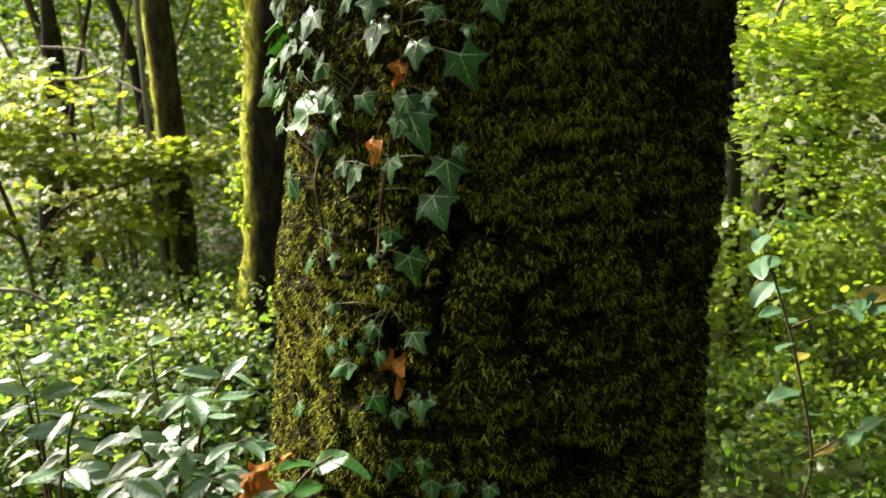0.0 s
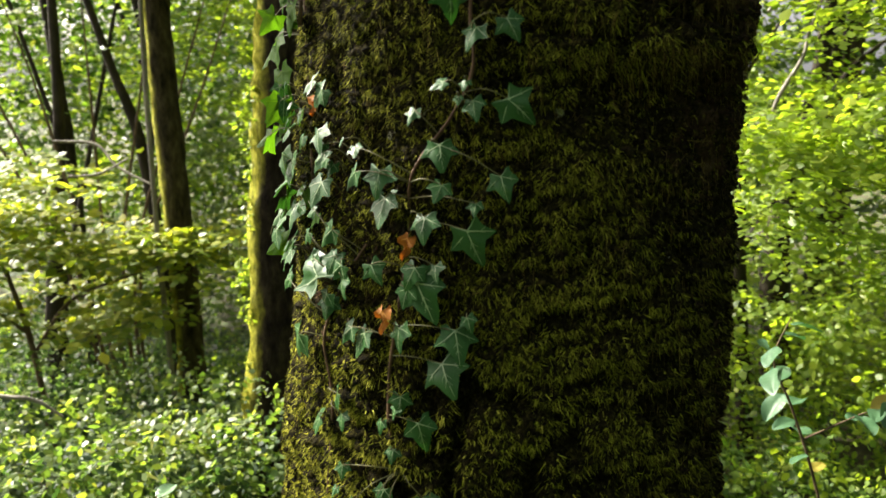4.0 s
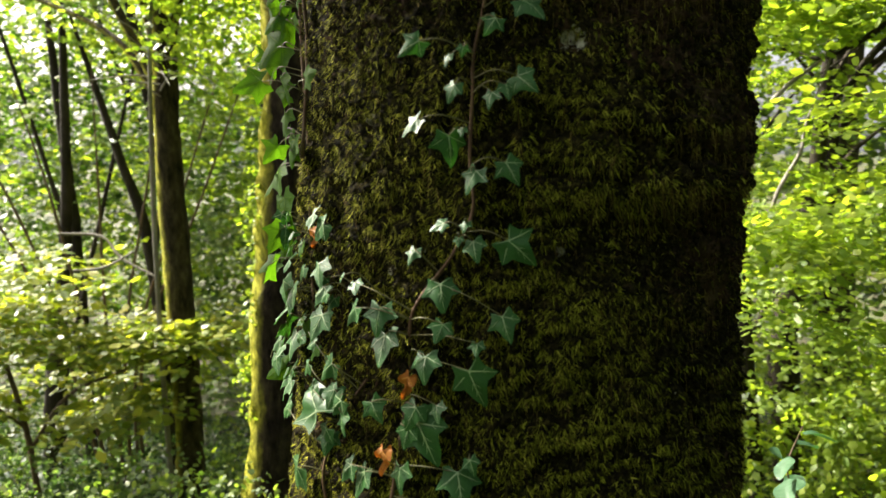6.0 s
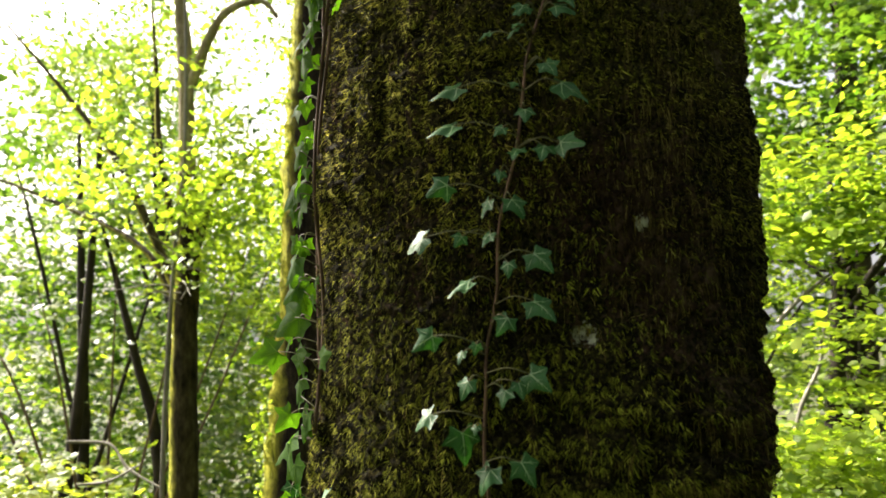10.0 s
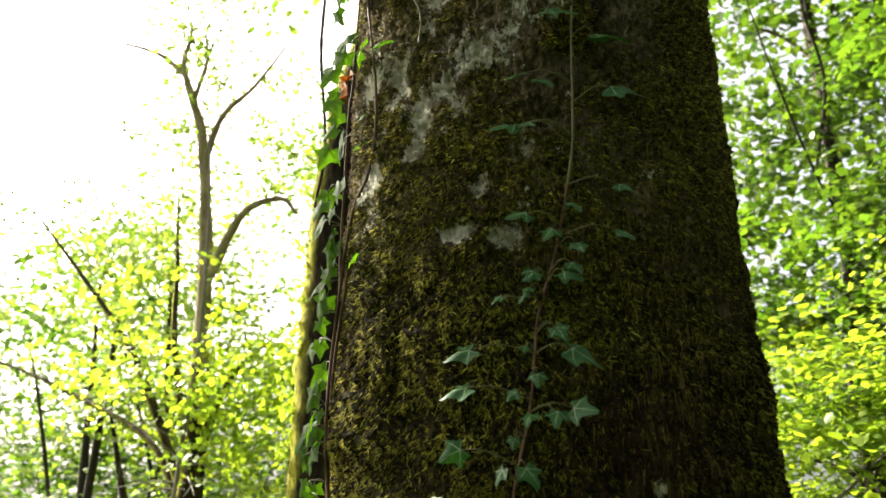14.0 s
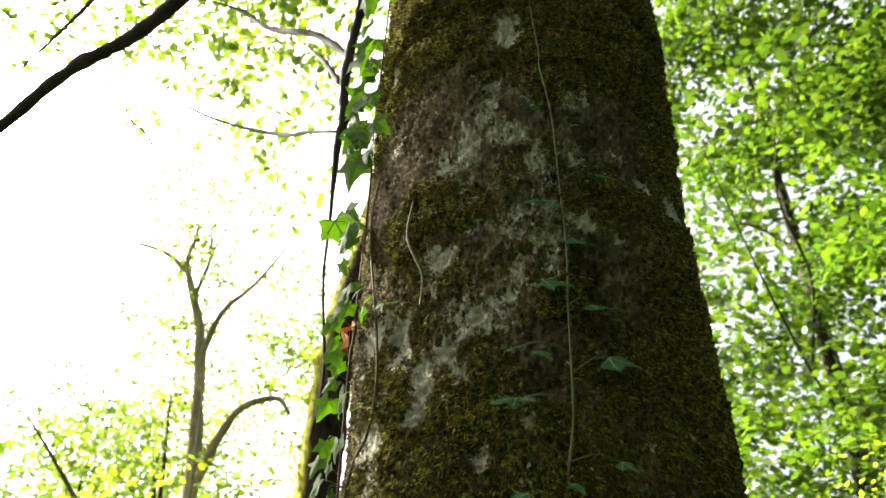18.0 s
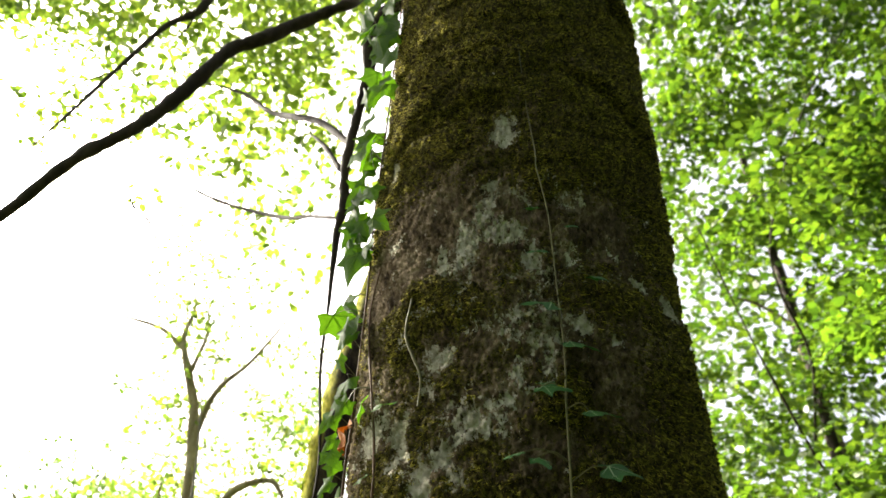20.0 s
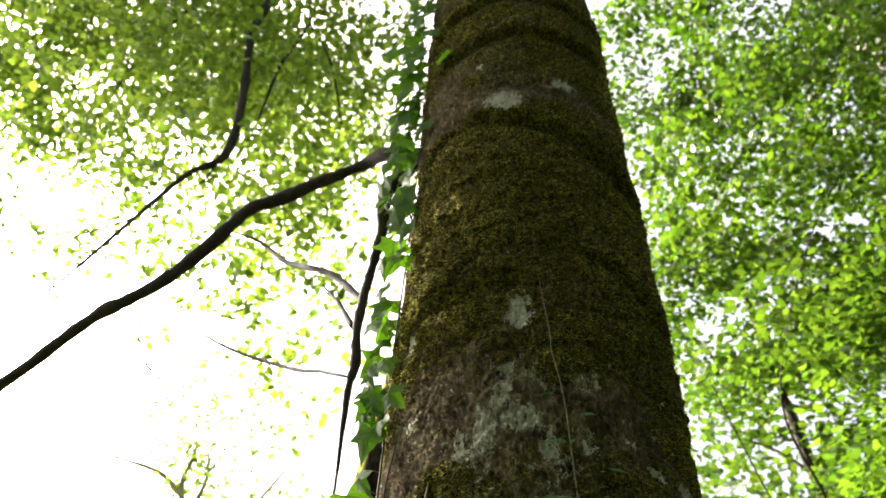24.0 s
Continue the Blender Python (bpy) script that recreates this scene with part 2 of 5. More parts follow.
# Darker copy of green_leaf for high crowns: shade put into the colour.
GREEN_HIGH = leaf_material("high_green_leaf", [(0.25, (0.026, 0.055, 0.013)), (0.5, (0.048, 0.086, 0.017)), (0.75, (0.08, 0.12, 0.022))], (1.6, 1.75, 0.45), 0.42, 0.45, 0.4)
CANOPY = leaf_material("canopy_leaf", [(0.25, (0.055, 0.095, 0.024)), (0.5, (0.11, 0.165, 0.038)), (0.75, (0.17, 0.225, 0.055))], (1.7, 1.8, 0.6), 0.56, 0.45, 0.3)
# Shade put into the colour: darker leaf for far woods and the upper crown.
DEEP = leaf_material("shade_coloured_leaf", [(0.25, (0.018, 0.040, 0.008)), (0.5, (0.042, 0.080, 0.014)), (0.75, (0.085, 0.135, 0.022))], (1.6, 1.85, 0.45), 0.45, 0.55, 0.2)
GOLD = leaf_material("yellow_green_leaf", [(0.25, (0.10, 0.15, 0.026)), (0.5, (0.18, 0.225, 0.034)), (0.75, (0.28, 0.29, 0.042)), (0.93, (0.42, 0.34, 0.05))], (1.7, 1.7, 0.5), 0.55, 0.45, 0.4)
LIME = leaf_material("lime_leaf", [(0.25, (0.095, 0.16, 0.026)), (0.5, (0.175, 0.245, 0.037)), (0.72, (0.24, 0.32, 0.048)), (0.93, (0.36, 0.37, 0.06))], (1.8, 1.8, 0.55), 0.6, 0.45, 0.4)
SOFT = leaf_material("soft_green_leaf", [(0.25, (0.055, 0.095, 0.026)), (0.5, (0.10, 0.15, 0.038)), (0.72, (0.16, 0.205, 0.052)), (0.93, (0.32, 0.29, 0.07))], (1.65, 1.75, 0.6), 0.55, 0.45, 0.4)
PALE = leaf_material("pale_leaf", [(0.25, (0.018, 0.036, 0.018)), (0.45, (0.042, 0.072, 0.036)), (0.6, (0.075, 0.11, 0.058)), (0.8, (0.16, 0.21, 0.09))], (1.6, 1.9, 0.55), 0.45, 0.5, 0.22)
LITTER = solid("leaf_litter", [(0.35, (0.022, 0.024, 0.010)), (0.48, (0.05, 0.043, 0.02)), (0.58, (0.045, 0.075, 0.018)), (0.8, (0.075, 0.10, 0.028))], 3, 0.9, 0.8, 0.03)


# ---- shapes ----
def hang(ob, parent):
    if parent:
        ob.parent = parent
        ob.matrix_parent_inverse = Matrix.Translation(-parent.location)


def finish(name, mesh, material, parent=None, label="", smooth=True):
    for m in (material if isinstance(material, (list, tuple)) else [material]):
        mesh.materials.append(m)
    if smooth:
        mesh.polygons.foreach_set("use_smooth", [True] * len(mesh.polygons))
    ob = new(name, mesh)
    hang(ob, parent)
    if label:
        ob["label"] = label
    return ob


def part(name, bm, material, parent, label="", smooth=True):
    mesh = bpy.data.meshes.new(name)
    bm.to_mesh(mesh)
    bm.free()
    return finish(name, mesh, material, parent, label, smooth)


def arrays_mesh(name, verts, faces):
    """A mesh from numpy arrays of places and of equal-sized faces."""
    mesh = bpy.data.meshes.new(name)
    n, k = faces.shape
    mesh.vertices.add(len(verts))
    mesh.vertices.foreach_set("co", np.ascontiguousarray(verts, dtype=np.float32).ravel())
    mesh.loops.add(n * k)
    mesh.loops.foreach_set("vertex_index", faces.astype(np.int32).ravel())
    mesh.polygons.add(n)
    mesh.polygons.foreach_set("loop_start", np.arange(0, n * k, k, dtype=np.int32))
    mesh.update(calc_edges=True)
    return mesh


def spline(points, steps):
    """Points on a smooth line through the given ones."""
    p = np.array(points, float)
    q = np.vstack([2 * p[0] - p[1], p, 2 * p[-1] - p[-2]])
    out = []
    for i in range(1, len(q) - 2):
        for t in np.linspace(0, 1, steps, endpoint=False):
            a, b, c, d = q[i - 1:i + 3]
            out.append(0.5 * (2 * b + (c - a) * t + (2 * a - 5 * b + 4 * c - d) * t * t + (3 * b - a - 3 * c + d) * t ** 3))
    out.append(p[-1])
    return np.array(out)


def tube_arrays(line, radii, sides, rough=0.0, rng=None):
    line = np.asarray(line, float)
    n = len(line)
    tang = np.gradient(line, axis=0)
    tang /= np.linalg.norm(tang, axis=1)[:, None] + 1e-9
    ref = np.array([0.31, 0.95, 0.05])
    u = np.cross(tang, ref)
    u /= np.linalg.norm(u, axis=1)[:, None] + 1e-9
    v = np.cross(tang, u)
    a = np.linspace(0, 2 * np.pi, sides, endpoint=False)
    r = np.interp(np.linspace(0, 1, n), np.linspace(0, 1, len(radii)), radii)[:, None] * np.ones(sides)
    if rough:
        r = r * (1 + rough * rng.standard_normal(r.shape) + rough * 1.2 * rng.standard_normal((n, 1)))
    verts = (line[:, None] + r[..., None] * (np.cos(a)[None, :, None] * u[:, None] + np.sin(a)[None, :, None] * v[:, None])).reshape(-1, 3)
    i, j = np.meshgrid(np.arange(n - 1), np.arange(sides), indexing="ij")
    k = (j + 1) % sides
    faces = np.stack([i * sides + j, i * sides + k, (i + 1) * sides + k, (i + 1) * sides + j], -1).reshape(-1, 4)
    return verts, faces


def tube(name, points, radii, material, parent, sides=8, steps=5, label="", rough=0.0, seed=1):
    v, fc = tube_arrays(spline(points, steps), radii, sides, rough, np.random.default_rng(seed))
    return finish(name, arrays_mesh(name, v, fc), material, parent, label)


def tubes(name, lines, material, parent, sides=5, steps=3):
    """Many thin twigs as one part."""
    vs, fs, base = [], [], 0
    for pts, radii in lines:
        v, fc = tube_arrays(spline(pts, steps), radii, sides)
        vs.append(v)
        fs.append(fc + base)
        base += len(v)
    return finish(name, arrays_mesh(name, np.vstack(vs), np.vstack(fs)), material, parent)


def empty(name, label, category, group="", kind="", at=(0, 0, 0)):
    ob = new(name)
    ob.location = at
    return tagged(ob, label, category, group, kind)


def unit(a):
    return a / (np.linalg.norm(a, axis=-1, keepdims=True) + 1e-9)


def foliage(name, centres, spread, per, size, material, parent, rng, flat=0.75, kind="stuff", thick=0.12, jitter=0.5):
    """Sprays of small folded leaves: each spray lies in its own slanting, nearly level sheet."""
    s = len(centres)
    n = s * per
    up = unit(np.array([0, 0, 1.0]) * flat + (1 - flat) * 1.3 * rng.standard_normal((s, 3)))
    e1 = unit(np.cross(up, rng.standard_normal((s, 3))))
    e2 = np.cross(up, e1)
    rep = lambda a: np.repeat(a, per, axis=0)
    rad = np.sqrt(rng.random(n)) * np.repeat(spread * rng.uniform(0.55, 1.25, s), per)
    ang = rng.random(n) * 2 * np.pi
    pos = rep(centres) + rep(e1) * (rad * np.cos(ang))[:, None] + rep(e2) * (rad * np.sin(ang) * 0.7)[:, None]
    pos = pos + rep(up) * (rng.standard_normal(n) * spread * thick)[:, None]
    nor = unit(rep(up) + jitter * rng.standard_normal((n, 3)))
    way = rep(e1) * np.cos(ang)[:, None] + rep(e2) * np.sin(ang)[:, None] + 0.5 * rng.standard_normal((n, 3)) - np.array([0, 0, 0.25])
    way = unit(way - nor * (way * nor).sum(1)[:, None])
    side = np.cross(way, nor)
    ln = (size * rng.uniform(0.6, 1.25, n))[:, None]
    w = ln * rng.uniform(0.30, 0.40, n)[:, None]
    drop = nor * ln * rng.uniform(0.02, 0.16, n)[:, None]
    verts = np.stack([pos, pos + way * ln * 0.34 + side * w - drop, pos + way * ln * 0.72 + side * w * 0.72 - drop,
                      pos + way * ln - drop * 1.2, pos + way * ln * 0.72 - side * w * 0.72 - drop, pos + way * ln * 0.34 - side * w - drop], 1).reshape(-1, 3)
    b = np.arange(n)[:, None] * 6
    faces = np.concatenate([b + np.array([0, 1, 2, 3]), b + np.array([0, 3, 4, 5])], 0)
    ob = finish(name, arrays_mesh(name, verts, faces), material, parent, smooth=False)
    if kind:
        ob["kind"] = kind
    return ob


def blob(rng, n, centre, size, hollow=0.0):
    d = unit(rng.standard_normal((n, 3))) * (hollow + (1 - hollow) * rng.random((n, 1)) ** 0.4)
    return np.array(centre) + d * np.array(size)


def clumpy(rng, n, lo, hi, clumps, size):
    """Points in uneven clumps within a box."""
    lo, hi = np.array(lo, float), np.array(hi, float)
    c = lo + (hi - lo) * rng.random((clumps, 3))
    k = rng.integers(0, clumps, n)
    return c[k] + rng.standard_normal((n, 3)) * np.array(size)


# ---- ground ----
def ground_height(x, y):
    return -0.02 - 0.16 * np.maximum(0, np.minimum(y, 9) - 0.8) + 0.05 * np.sin(1.7 * x + 0.6) * np.cos(1.3 * y)


def build_ground():
    g = np.concatenate([-np.geomspace(400, 6, 16), np.linspace(-5, 5, 61), np.geomspace(6, 400, 16)])
    x, y = np.meshgrid(g, g, indexing="ij")
    rng = np.random.default_rng(3)
    z = ground_height(x, y) + 0.02 * rng.standard_normal(x.shape)
    n = len(g)
    i, j = np.meshgrid(np.arange(n - 1), np.arange(n - 1), indexing="ij")
    f = np.stack([i * n + j, (i + 1) * n + j, (i + 1) * n + j + 1, i * n + j + 1], -1).reshape(-1, 4)
    ob = finish("ground", arrays_mesh("ground", np.stack([x, y, z], -1).reshape(-1, 3), f), LITTER)
    tagged(ob, "sloping woodland floor of brown leaf litter and green herbs", "ground", kind="structure")


build_ground()

# ---- the mossy trunk ----
HEIGHTS = [-0.3, 0.2, 0.8, 1.3, 1.8, 2.4, 3.0, 3.6, 4.4, 6.0, 9.0, 12.0]
AXIS_X = [0.11, 0.114, 0.126, 0.151, 0.170, 0.164, 0.178, 0.201, 0.235, 0.28, 0.35, 0.4]
AXIS_Y = [1.43, 1.423, 1.412, 1.400, 1.386, 1.366, 1.340, 1.310, 1.276, 1.23, 1.2, 1.2]
GIRTH = [0.59, 0.460, 0.413, 0.384, 0.373, 0.354, 0.340, 0.332, 0.324, 0.30, 0.24, 0.12]


def smooth_interp(z, table):
    z = np.asarray(z, float)
    return sum(np.interp(z + d, HEIGHTS, table) for d in (-0.16, -0.08, 0, 0.08, 0.16)) / 5


def lattice(u, v, seed):
    """Smooth random values from -1 to 1 on a plane; u repeats every 256."""
    table = np.random.default_rng(seed).uniform(-1, 1, (256, 256))
    iu, iv = np.floor(u).astype(int), np.floor(v).astype(int)
    fu, fv = u - iu, v - iv
    fu, fv = fu * fu * (3 - 2 * fu), fv * fv * (3 - 2 * fv)
    g = lambda a, c: table[a % 256, c % 256]
    return (g(iu, iv) * (1 - fu) + g(iu + 1, iv) * fu) * (1 - fv) + (g(iu, iv + 1) * (1 - fu) + g(iu + 1, iv + 1) * fu) * fv


def waves(th, z, seed, freq, octaves=4):
    """Uneven relief over the bark, with freq bumps to the metre."""
    out, amp, tot = 0, 1.0, 0
    for o in range(octaves):
        k = freq * 2 ** o
        out = out + amp * lattice(np.asarray(th) * 0.38 * k + 40 + o * 17.3, np.asarray(z) * k + o * 7.7, seed + o)
        tot += amp * 0.75
        amp *= 0.55
    return out / tot


# thick moss, and crusts of lichen: angle from the front, height, half width in radians, half height in metres
MOSS_BEDS = [
    (-0.73, 3.45, 0.60, 0.13), (-0.44, 2.88, 0.48, 0.06), (0.25, 3.45, 0.40, 0.12), (-0.2, 3.80, 1.1, 0.10), (-0.88, 2.39, 0.40, 0.06),
    (-0.62, 2.93, 0.28, 0.06), (-0.85, 2.86, 0.12, 0.06), (-0.82, 2.17, 0.48, 0.10), (-1.18, 2.07, 0.30, 0.06), (0.55, 2.46, 0.35, 0.16),
    (-0.49, 3.47, 0.50, 0.15), (0.0, 2.66, 0.17, 0.05), (0.05, 3.15, 0.20, 0.06), (0.8, 3.1, 0.4, 0.2), (0.1, 4.6, 1.3, 0.16)]
LICHENS = [
    (-0.23, 3.28, 0.10, 0.05), (-0.33, 3.14, 0.08, 0.03), (-0.21, 2.91, 0.09, 0.02), (-0.60, 2.77, 0.12, 0.06), (0.14, 2.81, 0.06, 0.03),
    (0.32, 2.79, 0.11, 0.025), (0.60, 2.79, 0.10, 0.025), (-0.28, 3.45, 0.07, 0.03), (0.52, 2.93, 0.17, 0.02), (-1.12, 3.32, 0.13, 0.05),
    (-1.0, 3.08, 0.18, 0.05), (-0.25, 3.02, 0.15, 0.05), (0.89, 2.92, 0.17, 0.03), (-0.30, 4.09, 0.22, 0.06), (0.33, 4.2, 0.20, 0.05)]
LICHENS_LOWER = [
    (-0.5, 4.34, 0.09, 0.04), (-0.84, 2.65, 0.10, 0.035), (-0.44, 2.62, 0.09, 0.03), (-0.07, 2.45, 0.06, 0.022), (-0.21, 2.46, 0.07, 0.025),
    (-0.52, 2.34, 0.08, 0.02), (-1.07, 2.48, 0.16, 0.04), (-0.74, 2.49, 0.12, 0.025), (-0.29, 2.32, 0.08, 0.025), (-0.41, 2.41, 0.06, 0.03),
    (-0.9, 2.30, 0.12, 0.02), (-1.15, 2.67, 0.25, 0.05), (-0.69, 2.54, 0.14, 0.03), (0.22, 1.97, 0.06, 0.018), (-0.04, 1.83, 0.05, 0.018)]
LICHENS_SMALL = [
    (-0.78, 1.71, 0.045, 0.022), (-0.69, 1.53, 0.08, 0.025), (0.32, 1.93, 0.05, 0.015), (-0.05, 1.55, 0.04, 0.015), (-0.53, 1.56, 0.04, 0.015), (0.4, 1.34, 0.06, 0.02)]
# mossy folds round the upper trunk: height, rise to the radian, angle, half width, depth, height of the lip
FOLDS = [
    (3.37, 0.0, -0.6, 0.5, 0.020, 0.12), (3.41, -0.15, 0.6, 0.45, 0.024, 0.12), (3.62, -0.05, -0.8, 0.45, 0.014, 0.09), (3.74, -0.05, -0.2, 0.4, 0.012, 0.08),
    (3.93, -0.15, 0.15, 0.9, 0.032, 0.13), (4.02, 0.0, -1.0, 0.4, 0.018, 0.10), (4.48, 0.03, 0.0, 1.2, 0.030, 0.12), (3.17, -0.06, 0.2, 0.7, 0.007, 0.07), (4.75, 0.0, 0.0, 1.5, 0.03, 0.12)]


GRID_T, GRID_Z = np.linspace(-2.2, 4.4, 900), np.linspace(-0.4, 5.4, 1600)


def sample(grid, th, z):
    """The value of a grid over angle and height, between its points."""
    u = np.clip((np.asarray(th) - GRID_T[0]) / (GRID_T[1] - GRID_T[0]), 0, len(GRID_T) - 1.001)
    v = np.clip((np.asarray(z) - GRID_Z[0]) / (GRID_Z[1] - GRID_Z[0]), 0, len(GRID_Z) - 1.001)
    i, j = u.astype(int), v.astype(int)
    a, b = u - i, v - j
    return (grid[i, j] * (1 - a) + grid[i + 1, j] * a) * (1 - b) + (grid[i, j + 1] * (1 - a) + grid[i + 1, j + 1] * a) * b


def beds(table, ragged, reach):
    """1 well inside the patches of a table, falling to 0 past their ragged edges."""
    out = np.zeros((len(GRID_T), len(GRID_Z)))
    for tc, zc, rt, rz in table:
        i, j = np.searchsorted(GRID_T, (tc - 3 * rt, tc + 3 * rt)), np.searchsorted(GRID_Z, (zc - 3 * rz, zc + 3 * rz))
        t, z = GRID_T[i[0]:i[1], None], GRID_Z[None, j[0]:j[1]]
        inside = reach - 0.8 * np.sqrt(((t - tc) / rt) ** 2 + ((z - zc) / rz) ** 2) + ragged[i[0]:i[1], j[0]:j[1]]
        out[i[0]:i[1], j[0]:j[1]] = np.maximum(out[i[0]:i[1], j[0]:j[1]], np.clip(inside, 0, 1))
    return out


def grow_lichen():
    """0 to 1: broken crusts of lichen, mostly on the upper bark."""
    t, z = GRID_T[:, None], GRID_Z[None, :]
    fine = waves(t, z, 17, 22, 3)
    spots = beds(LICHENS + LICHENS_LOWER, 0.62 * waves(t, z, 15, 11, 4) + 0.30 * fine, 1.05)
    spots = np.maximum(spots, beds(LICHENS_SMALL, 0.8 * waves(t, z, 16, 30, 3), 0.75))
    paler = np.exp(-((z - 2.6) / 0.34) ** 2) * np.clip(1.25 - np.abs(t + 0.45) * 0.7, 0, 1) + 0.9 * np.exp(-((z - 3.04) / 0.12) ** 2) * np.clip(1.2 - np.abs(t + 0.1) * 0.6, 0, 1) + 0.5 * np.exp(-((z - 4.12) / 0.09) ** 2)
    specks = paler * np.clip(0.36 + 0.6 * waves(t, z, 18, 5, 3) + 0.6 * fine, 0, 0.9)
    return np.clip(np.maximum(spots * 0.95, specks), 0, 1)


LICHEN_GRID = grow_lichen()


def grow_moss():
    """0 to 1: how thickly moss grows at an angle and height."""
    th, z = GRID_T[:, None], GRID_Z[None, :]
    w = waves(th, z, 11, 3.0, 5)
    low = np.clip((2.3 - z) / 0.2, 0, 1)
    rot = 0.34 * np.exp(-((th - 0.3) / 0.45) ** 2) * np.exp(-((z - 1.95) / 0.22) ** 2) + 0.34 * np.exp(-((th - 0.45) / 0.4) ** 2) * np.exp(-((z - 1.5) / 0.09) ** 2)
    a = low * (0.78 + 0.45 * w - rot) + (1 - low) * (0.42 + 0.62 * w + 0.25 * np.clip((th - 0.35) / 0.4, 0, 1) + 0.25 * np.clip((z - 3.1) / 0.2, 0, 1))
    a = np.maximum(a, beds(MOSS_BEDS, 0.7 * waves(th, z, 13, 9, 4), 1.1))
    a = a - 0.55 * np.exp(-((z - 4.12) / 0.09) ** 2) - 0.4 * np.exp(-((z - 3.03) / 0.07) ** 2) * np.clip(1 - th, 0, 1)
    return np.clip(a * (1 - 0.9 * np.clip(LICHEN_GRID * 2.2 - 0.8, 0, 1)), 0, 1)


MOSS_GRID = grow_moss()


def lichen_amount(th, z):
    return sample(LICHEN_GRID, th, z)


def moss_amount(th, z):
    return sample(MOSS_GRID, th, z)


def clumps(th, z):
    """0 in the dark creases to 1 on the backs of the moss cushions."""
    w = 0.5 * waves(th, z, 51, 9, 2)
    z2 = z + 0.012 * w
    a = np.abs(lattice(th * 0.38 * 13 + 90 + w, z2 * 19, 61))
    c = np.abs(lattice(th * 0.38 * 40 + 50 + w, z2 * 50 + 9, 62))
    return np.clip(1.2 * a + 0.85 * c, 0, 1)


def cushion_depth(th, z):
    """How high the moss cushions stand: thick at the foot and in a few beds, a thin carpet above."""
    d = 0.013 + 0.034 * np.clip((1.25 - z) / 0.3, 0, 1) + 0.010 * np.clip((1.75 - z) / 0.3, 0, 1)
    for tc, zc, rt, rz, a in ((0.5, 1.71, 0.5, 0.09, 0.055), (-0.9, 2.17, 0.4, 0.12, 0.008), (0.55, 1.28, 0.5, 0.14, 0.022), (1.1, 1.97, 0.3, 0.10, 0.012), (-0.75, 3.45, 0.5, 0.12, 0.014)):
        d = d + a * np.exp(-((th - tc) / rt) ** 2 - ((z - zc) / rz) ** 2)
    return d * (1 - 0.6 * np.clip((-0.65 - th) / 0.3, 0, 1) * np.clip((1.6 - z) / 0.2, 0, 1))


def bark_radius(th, z):
    r = smooth_interp(z, GIRTH)
    r = r + 0.009 * waves(th, z, 21, 4, 4) + 0.008 * np.clip((th - 0.6) / 0.5, 0, 1) * np.clip((z - 1.95) / 0.15, 0, 1)
    m = moss_amount(th, z)
    r = r + 0.010 * (m - 0.6) + cushion_depth(th, z) * np.clip(m * 1.4, 0, 1) * (clumps(th, z) - 0.5)
    # fine upright ribs under the thin moss
    ribs = np.clip((z - 1.0) / 0.3, 0, 1) * np.clip((2.6 - z) / 0.4, 0, 1)
    r = r + 0.0035 * ribs * lattice(th * 0.38 * 75 + 30 + 0.8 * waves(th, z, 91, 6, 2), z * 9, 93)
    # mossy ledges with hollows under them
    for zc, tc, h, w, a in ((1.88, 1.3, 0.16, 0.35, 0.006), (1.645, 0.5, 0.12, 0.42, 0.042), (1.02, 1.3, 0.2, 0.6, 0.010), (2.055, -1.2, 0.13, 0.35, 0.014), (0.95, -1.2, 0.25, 0.5, 0.010)):
        zz = z + 0.02 * waves(th, z, 71, 5, 2)
        fall = np.where(zz < zc, np.exp(-((zz - zc) / (h * 0.16)) ** 2), np.exp(-((zz - zc) / h) ** 2)) - 0.7 * np.exp(-((zz - zc + h * 0.5) / (h * 0.3)) ** 2)
        r = r + a * fall * np.exp(-((th - tc) / w) ** 2)
    for zc, rise, tc, w, a, h in FOLDS:
        d = z - zc - rise * (th - tc) + 0.022 * waves(th, z, 81, 5, 3)
        lip = np.where(d > 0, np.exp(-d / h), 0) / (1 + np.exp(np.clip(-(d - 0.008) / 0.004, -40, 40))) - 0.35 * np.exp(-((d + 0.015) / 0.02) ** 2)
        r = r + a * lip * np.exp(-((th - tc) / w) ** 4)
    return r


def trunk_place(th, z, out=0.0):
    """A place on the bark: th in radians from the front, to the right."""
    r = bark_radius(th, z) + out
    return np.stack([smooth_interp(z, AXIS_X) + r * np.sin(th), smooth_interp(z, AXIS_Y) - r * np.cos(th), np.asarray(z, float) + 0 * r], -1)


def leaf_place(th, z, out):
    """A place over the bark that clears the moss."""
    r = np.maximum(smooth_interp(z, GIRTH) + 0.018 + out, bark_radius(th, z) + 0.010)
    return np.stack([smooth_interp(z, AXIS_X) + r * np.sin(th), smooth_interp(z, AXIS_Y) - r * np.cos(th), np.asarray(z, float) + 0 * r], -1)


